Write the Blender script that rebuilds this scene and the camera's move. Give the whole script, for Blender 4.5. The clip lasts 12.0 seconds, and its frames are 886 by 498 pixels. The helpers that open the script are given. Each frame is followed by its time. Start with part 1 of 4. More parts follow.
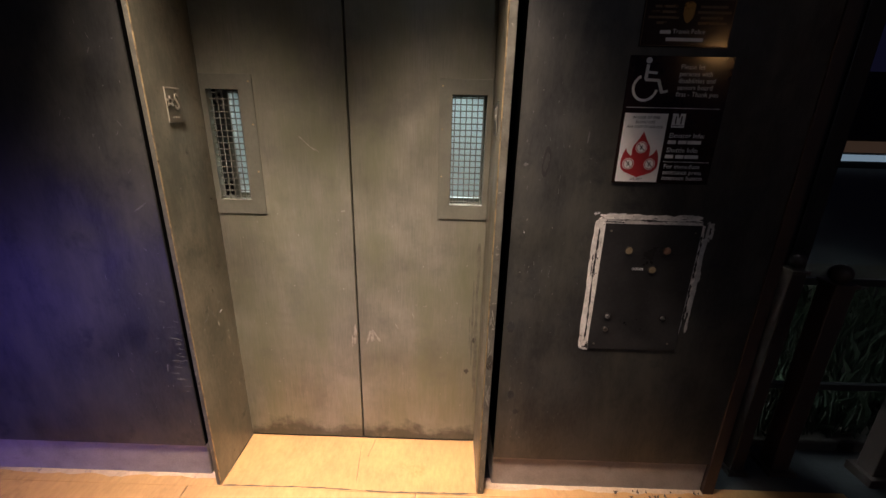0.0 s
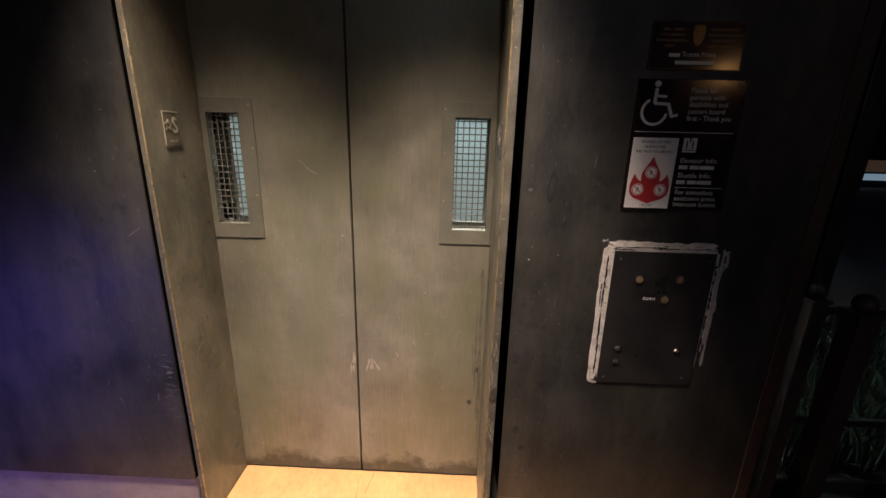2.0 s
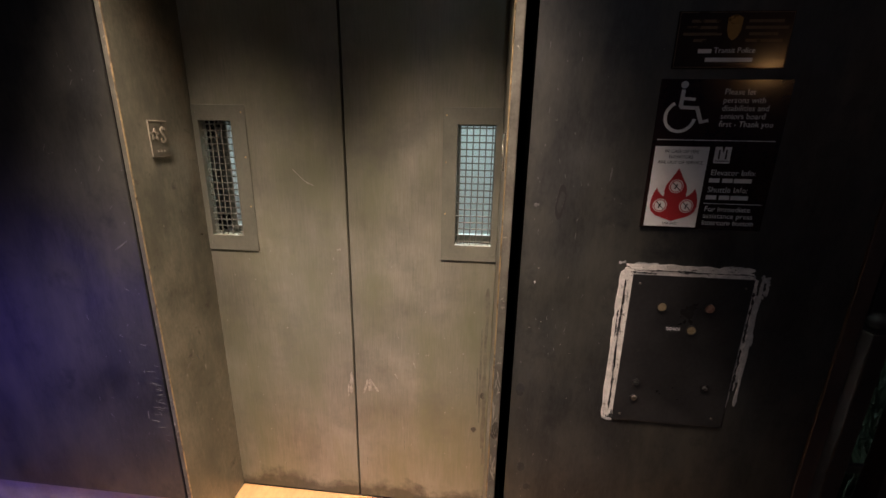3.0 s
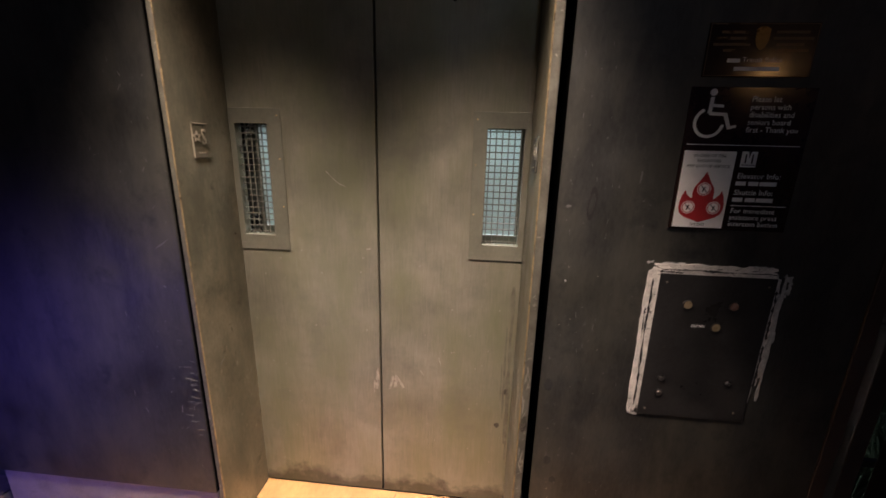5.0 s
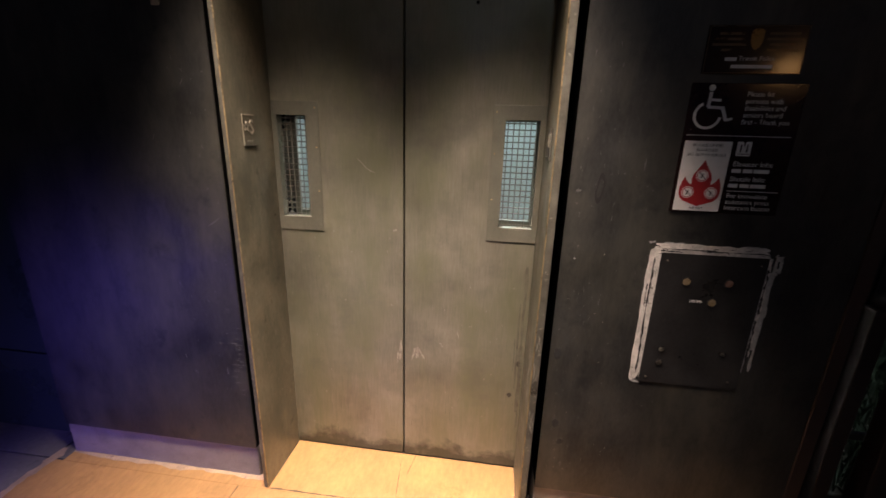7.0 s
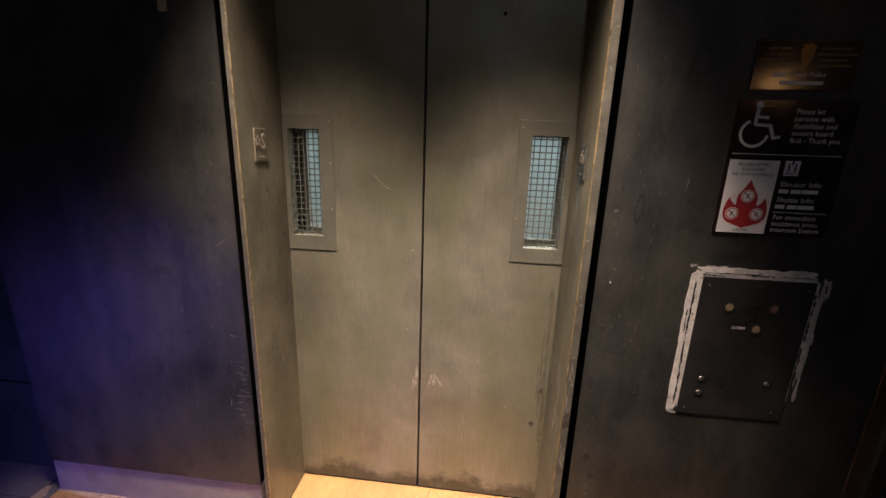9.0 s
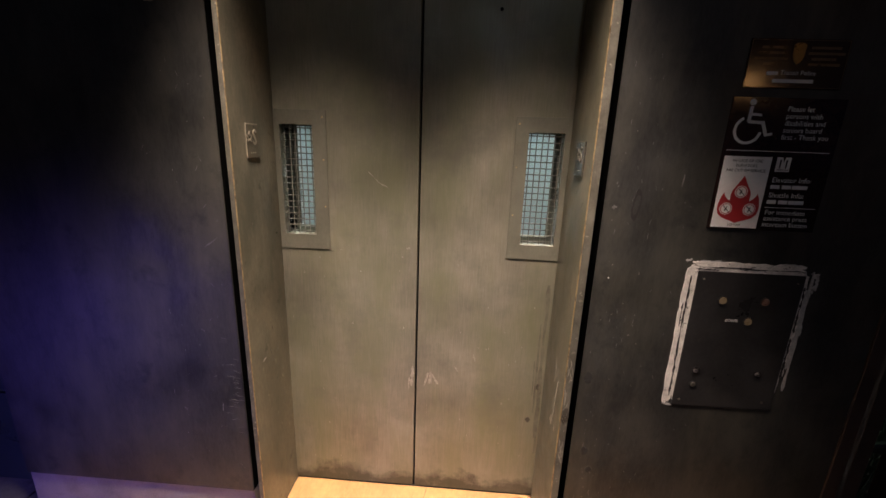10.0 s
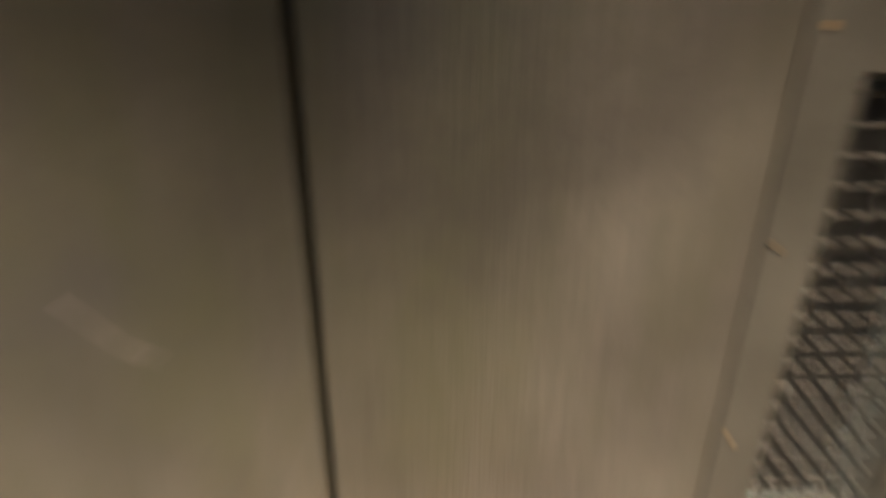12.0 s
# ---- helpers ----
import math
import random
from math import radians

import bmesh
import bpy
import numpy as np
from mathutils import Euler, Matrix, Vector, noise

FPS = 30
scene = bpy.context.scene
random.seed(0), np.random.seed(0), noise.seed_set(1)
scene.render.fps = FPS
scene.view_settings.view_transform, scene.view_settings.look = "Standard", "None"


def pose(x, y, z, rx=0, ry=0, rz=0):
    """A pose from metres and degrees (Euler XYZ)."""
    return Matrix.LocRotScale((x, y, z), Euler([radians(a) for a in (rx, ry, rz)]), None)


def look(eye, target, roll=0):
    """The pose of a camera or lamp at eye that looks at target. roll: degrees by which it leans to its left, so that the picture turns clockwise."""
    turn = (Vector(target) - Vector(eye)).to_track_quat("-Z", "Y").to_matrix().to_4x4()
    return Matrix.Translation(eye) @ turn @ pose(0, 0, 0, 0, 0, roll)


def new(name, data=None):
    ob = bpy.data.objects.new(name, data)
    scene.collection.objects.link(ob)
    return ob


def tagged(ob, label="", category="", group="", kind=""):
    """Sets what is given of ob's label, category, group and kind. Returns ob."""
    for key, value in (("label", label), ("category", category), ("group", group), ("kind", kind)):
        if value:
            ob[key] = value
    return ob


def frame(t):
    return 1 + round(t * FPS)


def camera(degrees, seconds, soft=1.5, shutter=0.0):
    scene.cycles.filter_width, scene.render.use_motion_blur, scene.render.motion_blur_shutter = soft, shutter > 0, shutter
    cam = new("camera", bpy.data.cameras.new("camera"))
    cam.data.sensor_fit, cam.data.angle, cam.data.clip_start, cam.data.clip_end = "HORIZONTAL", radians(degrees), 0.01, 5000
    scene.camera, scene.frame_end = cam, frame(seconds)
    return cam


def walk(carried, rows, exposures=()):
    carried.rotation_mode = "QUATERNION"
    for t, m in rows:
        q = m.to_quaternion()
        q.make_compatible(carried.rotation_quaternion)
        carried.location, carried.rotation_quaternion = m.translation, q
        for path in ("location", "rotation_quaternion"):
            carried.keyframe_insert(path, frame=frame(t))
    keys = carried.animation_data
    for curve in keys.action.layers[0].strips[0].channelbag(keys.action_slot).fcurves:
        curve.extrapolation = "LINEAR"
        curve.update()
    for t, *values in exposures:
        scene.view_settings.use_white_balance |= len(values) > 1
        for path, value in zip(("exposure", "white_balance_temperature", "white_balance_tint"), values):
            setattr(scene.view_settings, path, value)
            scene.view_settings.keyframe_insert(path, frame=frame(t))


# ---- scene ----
cam = camera(95.9, 12.0, shutter=0.5)
PATH = [
    (0, (0.012, 0.007, 1.449), (-0.01, 1.907, 0.826), 1.4),
    (0.5, (0.014, 0.01, 1.455), (-0.019, 1.915, 0.848), 1.4),
    (1, (0.006, 0.016, 1.462), (-0.018, 1.932, 0.888), 1.5),
    (1.5, (0.013, 0.033, 1.464), (-0.012, 1.955, 0.914), 1.5),
    (2, (0.026, 0.066, 1.466), (-0.03, 1.99, 0.923), 1.4),
    (2.5, (0.066, 0.117, 1.468), (-0.025, 2.037, 0.915), 1.3),
    (2.7, (0.083, 0.16, 1.476), (-0.049, 2.08, 0.933), 1.2),
    (4.3, (0.16, 0.23, 1.496), (-0.115, 2.141, 0.975), 1.2),
    (4.5, (0.138, 0.212, 1.496), (-0.104, 2.13, 0.982), 1.4),
    (5, (0.007, 0.139, 1.487), (-0.174, 2.061, 0.962), 1.4),
    (5.5, (-0.085, 0.076, 1.481), (-0.214, 1.998, 0.945), 1.4),
    (6, (-0.052, 0.032, 1.485), (-0.187, 1.956, 0.955), 1.4),
    (6.5, (-0.007, 0.003, 1.484), (-0.176, 1.92, 0.94), 1.6),
    (7, (-0.008, -0.01, 1.475), (-0.247, 1.897, 0.921), 1.7),
    (7.2, (-0.019, -0.012, 1.469), (-0.297, 1.891, 0.923), 1.7),
    (8.8, (-0.118, 0.067, 1.486), (-0.337, 1.992, 0.99), 2.0),
    (9, (-0.134, 0.069, 1.486), (-0.329, 1.996, 0.985), 2.0),
    (9.5, (-0.172, 0.067, 1.479), (-0.308, 1.997, 0.976), 2.1),
    (10, (-0.188, 0.075, 1.48), (-0.293, 2.006, 0.972), 2.1),
    (10.5, (-0.199, 0.103, 1.467), (-0.281, 2.027, 0.931), 1.9),
    (11, (-0.216, 0.26, 1.454), (-0.265, 2.18, 0.896), 1.3),
    (11.2, (-0.238, 0.4, 1.441), (-0.258, 2.322, 0.887), 1.1),
    (11.5, (-0.26, 0.697, 1.469), (-0.251, 2.625, 0.939), 0.7),
    (11.8, (-0.296, 1.011, 1.451), (-0.232, 2.932, 0.898), 0.5),
    (12, (-0.274, 1.244, 1.49), (-0.204, 3.163, 0.931), 0.2),
]
walk(cam, [(t, look(eye, target, roll)) for t, eye, target, roll in PATH])

# ---- world and lights ----
world = bpy.data.worlds.new("night")
scene.world = world
world.use_nodes = True
bg = world.node_tree.nodes["Background"]
bg.inputs["Color"].default_value = (0.2, 0.19, 0.58, 1)
bg.inputs["Strength"].default_value = 0.016


def spot(name, place, target, watts, colour, degrees, blend, size):
    data = bpy.data.lights.new(name, "SPOT")
    data.energy, data.color, data.spot_size, data.spot_blend, data.shadow_soft_size = watts, colour, radians(degrees), blend, size
    ob = new(name, data)
    ob.matrix_world = look(place, target)
    return ob


SOFFIT, HEAD, LAMP_Y = 2.75, 2.5, 0.88
LAMPS = (-0.70, -0.035)
WARM = (1.0, 0.79, 0.655)
for lx, watts in zip(LAMPS, (1050, 1160)):
    spot("downlight_beam", (lx, LAMP_Y, SOFFIT - 0.012), (lx, 1.12, 0), watts, WARM, 60, 1.0, 0.18)
# Blue spot added for an unseen source left of the entrance.
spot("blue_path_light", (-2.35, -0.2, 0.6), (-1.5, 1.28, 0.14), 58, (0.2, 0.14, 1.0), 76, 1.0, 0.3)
LAMP_POST = (10.5, -15.0)
# COOL_FILL_AT: unseen cool lamp added to fill the wall front and signs.
COOL_FILL_AT = (0.6, -10.0)
cool_fill = new("square_lamp_light", bpy.data.lights.new("square_lamp_light", "POINT"))
cool_fill.data.energy, cool_fill.data.color, cool_fill.data.shadow_soft_size = 150, (0.74, 0.82, 1.0), 0.2
cool_fill.location = (*COOL_FILL_AT, 5.75)


# ---- materials ----
def material(name, colour, rough=0.5, metal=0.0, vary=0.25, scale=6.0, bump=0.1, fine=90.0, stretch=(1, 1, 1), wear=None, wear_scale=14.0, wear_at=0.62, spread=0.06, rough_vary=0.15, per_piece=0.0, alt=None, alt_scale=2.2, foot=None, drips=None):
    """A surface with large blotches, fine grain, optional worn or stained spots and a little relief."""
    m = bpy.data.materials.new(name)
    m.use_nodes = True
    nt = m.node_tree
    p = nt.nodes["Principled BSDF"]
    p.inputs["Metallic"].default_value = metal

    def node(kind, **kw):
        n = nt.nodes.new(kind)
        for k, v in kw.items():
            n.inputs[k].default_value = v
        return n

    co = nt.nodes.new("ShaderNodeTexCoord")
    mp = nt.nodes.new("ShaderNodeMapping")
    mp.inputs["Scale"].default_value = stretch
    nt.links.new(co.outputs["Object"], mp.inputs["Vector"])
    big = node("ShaderNodeTexNoise", Scale=scale, Detail=5.0, Roughness=0.6)
    small = node("ShaderNodeTexNoise", Scale=fine, Detail=3.0, Roughness=0.7)
    nt.links.new(co.outputs["Object"], big.inputs["Vector"])
    nt.links.new(mp.outputs["Vector"], small.inputs["Vector"])
    mixed = nt.nodes.new("ShaderNodeMath")
    mixed.operation = "ADD"
    half = nt.nodes.new("ShaderNodeMath")
    half.operation = "MULTIPLY"
    half.inputs[1].default_value = 0.5
    nt.links.new(small.outputs["Fac"], half.inputs[0])
    nt.links.new(big.outputs["Fac"], mixed.inputs[0])
    nt.links.new(half.outputs[0], mixed.inputs[1])
    ramp = node("ShaderNodeMapRange")
    ramp.inputs["From Min"].default_value, ramp.inputs["From Max"].default_value = 0.5, 1.0
    ramp.inputs["To Min"].default_value, ramp.inputs["To Max"].default_value = 1 - vary, 1 + vary
    nt.links.new(mixed.outputs[0], ramp.inputs["Value"])
    value = ramp.outputs["Result"]
    if per_piece:
        info = nt.nodes.new("ShaderNodeObjectInfo")
        r2 = node("ShaderNodeMapRange")
        r2.inputs["To Min"].default_value, r2.inputs["To Max"].default_value = 1 - per_piece, 1 + per_piece
        nt.links.new(info.outputs["Random"], r2.inputs["Value"])
        mul = nt.nodes.new("ShaderNodeMath")
        mul.operation = "MULTIPLY"
        nt.links.new(value, mul.inputs[0])
        nt.links.new(r2.outputs["Result"], mul.inputs[1])
        value = mul.outputs[0]
    tint = nt.nodes.new("ShaderNodeVectorMath")
    tint.operation = "SCALE"
    tint.inputs[0].default_value = colour
    nt.links.new(value, tint.inputs["Scale"])
    out = tint.outputs["Vector"]

    def blend(factor, a, colour_b):
        mix = nt.nodes.new("ShaderNodeMix")
        mix.data_type = "RGBA"
        nt.links.new(factor, mix.inputs["Factor"])
        nt.links.new(a, mix.inputs["A"])
        mix.inputs["B"].default_value = (*colour_b, 1)
        return mix.outputs["Result"]

    if alt:
        an = node("ShaderNodeTexNoise", Scale=alt_scale, Detail=6.0, Roughness=0.65, Distortion=0.1)
        am = nt.nodes.new("ShaderNodeMapping")
        am.inputs["Scale"].default_value = (1.7, 1.7, 0.55)
        nt.links.new(co.outputs["Object"], am.inputs["Vector"])
        nt.links.new(am.outputs["Vector"], an.inputs["Vector"])
        ar = node("ShaderNodeMapRange")
        ar.inputs["From Min"].default_value, ar.inputs["From Max"].default_value = 0.42, 0.68
        nt.links.new(an.outputs["Fac"], ar.inputs["Value"])
        out = blend(ar.outputs["Result"], out, alt)
    if drips:
        # pale runs left by cleaning water on the lower part of a door
        dm = nt.nodes.new("ShaderNodeMapping")
        dm.inputs["Scale"].default_value = (1, 1, 0.045)
        nt.links.new(co.outputs["Object"], dm.inputs["Vector"])
        dn = node("ShaderNodeTexNoise", Scale=85.0, Detail=4.0, Roughness=0.6)
        nt.links.new(dm.outputs["Vector"], dn.inputs["Vector"])
        dz = nt.nodes.new("ShaderNodeSeparateXYZ")
        nt.links.new(co.outputs["Object"], dz.inputs[0])
        dl = node("ShaderNodeMapRange")
        dl.inputs["From Min"].default_value, dl.inputs["From Max"].default_value = 0.5, 0.1
        nt.links.new(dz.outputs["Z"], dl.inputs["Value"])
        dr = node("ShaderNodeMapRange")
        dr.inputs["From Min"].default_value, dr.inputs["From Max"].default_value = 0.5, 0.74
        dr.inputs["To Max"].default_value = 0.45
        nt.links.new(dn.outputs["Fac"], dr.inputs["Value"])
        dx = nt.nodes.new("ShaderNodeMath")
        dx.operation = "MULTIPLY"
        nt.links.new(dl.outputs["Result"], dx.inputs[0])
        nt.links.new(dr.outputs["Result"], dx.inputs[1])
        out = blend(dx.outputs[0], out, drips)
    if foot:
        # scuffed dirt that shoes and mops leave at the foot of a door, with its own ragged edge
        sep = nt.nodes.new("ShaderNodeSeparateXYZ")
        nt.links.new(co.outputs["Object"], sep.inputs[0])
        fn = node("ShaderNodeTexNoise", Scale=9.0, Detail=7.0, Roughness=0.7)
        nt.links.new(co.outputs["Object"], fn.inputs["Vector"])
        edge = nt.nodes.new("ShaderNodeMath")
        edge.operation = "MULTIPLY_ADD"
        edge.inputs[1].default_value, edge.inputs[2].default_value = -3.2, 0.0
        nt.links.new(sep.outputs["Z"], edge.inputs[0])
        add = nt.nodes.new("ShaderNodeMath")
        add.operation = "ADD"
        nt.links.new(edge.outputs[0], add.inputs[0])
        nt.links.new(fn.outputs["Fac"], add.inputs[1])
        fr = node("ShaderNodeMapRange")
        fr.inputs["From Min"].default_value, fr.inputs["From Max"].default_value = 0.2, 0.4
        fr.inputs["To Max"].default_value = 0.75
        nt.links.new(add.outputs[0], fr.inputs["Value"])
        out = blend(fr.outputs["Result"], out, foot)
    if wear:
        wn = node("ShaderNodeTexNoise", Scale=wear_scale, Detail=8.0, Roughness=0.72)
        nt.links.new(co.outputs["Object"], wn.inputs["Vector"])
        wr = node("ShaderNodeMapRange")
        wr.inputs["From Min"].default_value, wr.inputs["From Max"].default_value = wear_at, wear_at + spread
        nt.links.new(wn.outputs["Fac"], wr.inputs["Value"])
        mix = nt.nodes.new("ShaderNodeMix")
        mix.data_type = "RGBA"
        nt.links.new(wr.outputs["Result"], mix.inputs["Factor"])
        nt.links.new(out, mix.inputs["A"])
        mix.inputs["B"].default_value = (*wear, 1)
        out = mix.outputs["Result"]
    nt.links.new(out, p.inputs["Base Color"])
    rr = node("ShaderNodeMapRange")
    rr.inputs["From Min"].default_value, rr.inputs["From Max"].default_value = 0.3, 0.7
    rr.inputs["To Min"].default_value, rr.inputs["To Max"].default_value = max(0.02, rough - rough_vary), min(1, rough + rough_vary)
    nt.links.new(big.outputs["Fac"], rr.inputs["Value"])
    nt.links.new(rr.outputs["Result"], p.inputs["Roughness"])
    if bump:
        b = nt.nodes.new("ShaderNodeBump")
        b.inputs["Strength"].default_value, b.inputs["Distance"].default_value = bump, 0.004
        nt.links.new(mixed.outputs[0], b.inputs["Height"])
        nt.links.new(b.outputs["Normal"], p.inputs["Normal"])
    return m


def glow(name, colour, strength):
    m = bpy.data.materials.new(name)
    m.use_nodes = True
    p = m.node_tree.nodes["Principled BSDF"]
    p.inputs["Base Color"].default_value = (0.8, 0.8, 0.8, 1)
    p.inputs["Emission Color"].default_value, p.inputs["Emission Strength"].default_value = (*colour, 1), strength
    return m


def glass(name, colour=(0.9, 0.95, 0.95), rough=0.02):
    m = bpy.data.materials.new(name)
    m.use_nodes = True
    p = m.node_tree.nodes["Principled BSDF"]
    p.inputs["Base Color"].default_value = (*colour, 1)
    p.inputs["Roughness"].default_value, p.inputs["Transmission Weight"].default_value, p.inputs["IOR"].default_value = rough, 1.0, 1.1
    return m


DOOR = material("brushed_bronze_door", (0.186, 0.176, 0.138), 0.48, 0.34, 0.36, 4.0, 0.07, 110, (3, 3, 0.12), (0.12, 0.114, 0.092), 5.0, 0.5, 0.32, alt=(0.142, 0.146, 0.084), alt_scale=2.0, foot=(0.031, 0.029, 0.022), drips=(0.223, 0.208, 0.167))
FRAME = material("worn_bronze_frame", (0.16, 0.15, 0.11), 0.42, 0.3, 0.45, 7, 0.12, 120, (1, 1, 0.4), (0.059, 0.053, 0.040), 16.0, 0.6, 0.12, alt=(0.092, 0.092, 0.069), alt_scale=5)
JAMB_FACE = material("chipped_jamb_edge", (0.112, 0.105, 0.086), 0.5, 0.3, 0.4, 18, 0.25, 140, (1, 1, 1), (0.255, 0.232, 0.195), 38.0, 0.62, 0.03)
VISION = material("bronze_vision_trim", (0.141, 0.138, 0.107), 0.48, 0.3, 0.2, 9, 0.06, 120, (1, 1, 0.5))
CLADDING = material("dark_steel_cladding", (0.042, 0.042, 0.041), 0.5, 0.54, 0.5, 4.0, 0.09, 80, (2, 2, 0.5), (0.025, 0.026, 0.028), 9.0, 0.54, 0.2, alt=(0.084, 0.081, 0.068), alt_scale=4, rough_vary=0.1)
SOFT_SMUDGE = material("greasy_smudge_on_paint", (0.03, 0.03, 0.031), 0.5, 0.1, 0.5, 40, 0)
# Near-black, no gloss: paints shade in gaps, slots and holes; also the seal.
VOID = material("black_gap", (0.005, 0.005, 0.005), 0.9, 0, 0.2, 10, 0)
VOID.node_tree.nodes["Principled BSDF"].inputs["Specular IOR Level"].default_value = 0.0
CLADDING.node_tree.nodes["Principled BSDF"].inputs["Specular IOR Level"].default_value = 0.9
CONCRETE = material("plinth_concrete", (0.25, 0.225, 0.21), 0.85, 0, 0.3, 9, 0.45, 160, (1, 1, 1), (0.16, 0.14, 0.13), 9.0, 0.6, 0.12)
PAVING = material("pale_concrete_paving", (0.33, 0.182, 0.07), 0.75, 0, 0.3, 3.5, 0.2, 40, (1.3, 0.5, 1), (0.19, 0.098, 0.034), 5.0, 0.58, 0.2, per_piece=0.04)
# Dark colour for unseen outer slabs, added to cut warm light bouncing up.
LOW_BOUNCE_PAVER = material("low_bounce_paver", (0.04, 0.04, 0.043), 0.7, 0, 0.3, 5, 0.3, 60, per_piece=0.12)
GREY_PAVER = material("worn_grey_paver", (0.15, 0.14, 0.135), 0.75, 0, 0.35, 4, 0.3, 50, (1, 1, 1), (0.08, 0.075, 0.075), 6.0, 0.55, 0.2, per_piece=0.06)
MORTAR = material("pale_mortar", (0.36, 0.26, 0.18), 0.9, 0, 0.25, 22, 0.5, 120, (1, 1, 1), (0.16, 0.12, 0.1), 9.0, 0.58, 0.08)
ASPHALT = material("asphalt", (0.045, 0.045, 0.047), 0.9, 0, 0.35, 2, 0.4, 80)
SOIL = material("planting_soil", (0.05, 0.04, 0.03), 0.95, 0, 0.4, 8, 0.6, 60)
LEAF = material("low_foliage", (0.014, 0.022, 0.009), 0.95, 0, 0.4, 12, 0, 60)
DRY = material("dry_leaf", (0.06, 0.042, 0.03), 0.8, 0, 0.4, 20, 0, 60)
CANOPY = material("canopy_soffit_paint", (0.16, 0.15, 0.14), 0.7, 0, 0.15, 4, 0.1)
SIGN = material("brown_sign_enamel", (0.022, 0.012, 0.011), 0.1, 0, 0.2, 8, 0, 60, rough_vary=0.03)
SIGN_EDGE = material("bronze_sign_rim", (0.14, 0.1, 0.06), 0.35, 0.6, 0.2, 20, 0.05)
POLICE = material("dark_bronze_plaque", (0.03, 0.02, 0.014), 0.11, 0.0, 0.2, 8, 0.0, 60, rough_vary=0.02)
WHITE = material("white_vinyl", (0.84, 0.83, 0.82), 0.45, 0, 0.08, 20, 0)
GREY = material("pale_lettering", (0.78, 0.77, 0.76), 0.5, 0, 0.12, 30, 0)
RED = material("red_vinyl", (0.4, 0.025, 0.03), 0.45, 0, 0.12, 20, 0)
BLACK = material("black_print", (0.02, 0.018, 0.018), 0.5, 0, 0.1, 20, 0)
GOLD = material("gold_shield", (0.3, 0.19, 0.06), 0.35, 0.5, 0.25, 30, 0)
PLATE = material("black_call_plate", (0.03, 0.029, 0.03), 0.4, 0.2, 0.35, 8, 0.08, 90, (1, 1, 1), (0.05, 0.046, 0.042), 20, 0.62, 0.1)
CAULK = material("dirty_white_sealant", (0.62, 0.585, 0.55), 0.75, 0, 0.25, 40, 0.4, 160, (1, 1, 1), (0.14, 0.12, 0.11), 45.0, 0.6, 0.05)
SCRAP = material("grey_glue_residue", (0.4, 0.395, 0.39), 0.7, 0, 0.4, 50, 0.3, 160)
LENS = material("amber_indicator_lens", (0.23, 0.18, 0.11), 0.3, 0, 0.15, 60, 0.1)
LENS_RED = material("reddish_indicator_lens", (0.17, 0.105, 0.085), 0.3, 0, 0.15, 60, 0.1)
SCREW = material("steel_screw", (0.6, 0.58, 0.54), 0.28, 1.0, 0.15, 60, 0)
SCREW_DULL = material("dull_screw", (0.2, 0.18, 0.15), 0.45, 0.8, 0.15, 60, 0)
SCRATCH = material("bare_metal_scratch", (0.288, 0.268, 0.224), 0.5, 0.3, 0.35, 60, 0.1)
SMUDGE = material("dark_greasy_smudge", (0.049, 0.043, 0.033), 0.6, 0.1, 0.4, 60, 0)
RUB = material("rubbed_bare_bronze", (0.2, 0.19, 0.15), 0.5, 0.3, 0.35, 60, 0.1)
SHADE_RUN = material("brown_shade_run", (0.125, 0.118, 0.085), 0.5, 0.3, 0.35, 30, 0)
WIRE = material("wire_mesh", (0.17, 0.165, 0.135), 0.45, 0.5, 0.2, 60, 0)
BRASS_EDGE = material("rubbed_brass_edge", (0.352, 0.262, 0.135), 0.4, 0.5, 0.4, 30, 0.1, 120, (1, 1, 1), (0.150, 0.120, 0.075), 24.0, 0.5, 0.1)
DULL_SCUFF = material("dull_rubbed_scuff", (0.078, 0.076, 0.07), 0.7, 0.0, 0.3, 40, 0)
FAINT = material("faint_scratch", (0.115, 0.112, 0.108), 0.7, 0.0, 0.3, 40, 0)
PLAQUE = material("cast_bronze_plaque", (0.150, 0.135, 0.098), 0.4, 0.4, 0.25, 40, 0.1)
PLAQUE_DARK = material("dark_cast_plaque", (0.045, 0.043, 0.045), 0.4, 0.4, 0.25, 40, 0.1)
RAISED = material("raised_bronze_mark", (0.34, 0.31, 0.24), 0.38, 0.35, 0.2, 40, 0)
STEEL = material("brushed_stainless", (0.5, 0.49, 0.47), 0.3, 0.9, 0.12, 3, 0.03, 90, (6, 6, 0.3), (0.64, 0.63, 0.61), 3.5, 0.62, 0.15)
STEEL_LOW = material("matt_stainless_panel", (0.36, 0.31, 0.28), 0.4, 0.6, 0.15, 3, 0.03, 90, (6, 6, 0.3))
CAR_FLOOR = material("worn_red_vinyl_floor", (0.42, 0.24, 0.2), 0.45, 0, 0.2, 3, 0.08, 60, (1, 1, 1), (0.4, 0.11, 0.09), 2.6, 0.58, 0.1)
WHITE_STEEL = material("white_painted_steel", (0.66, 0.7, 0.68), 0.45, 0.1, 0.08, 5, 0.04)
DARK_STEEL = material("dark_painted_steel", (0.022, 0.02, 0.02), 0.5, 0.2, 0.3, 9, 0.1)
BROWN_STEEL = material("brown_painted_post", (0.045, 0.028, 0.023), 0.55, 0.1, 0.3, 9, 0.15)
SIDE_PANEL = material("dark_teal_shaft_panel", (0.03, 0.042, 0.045), 0.3, 0.1, 0.2, 3, 0.03)
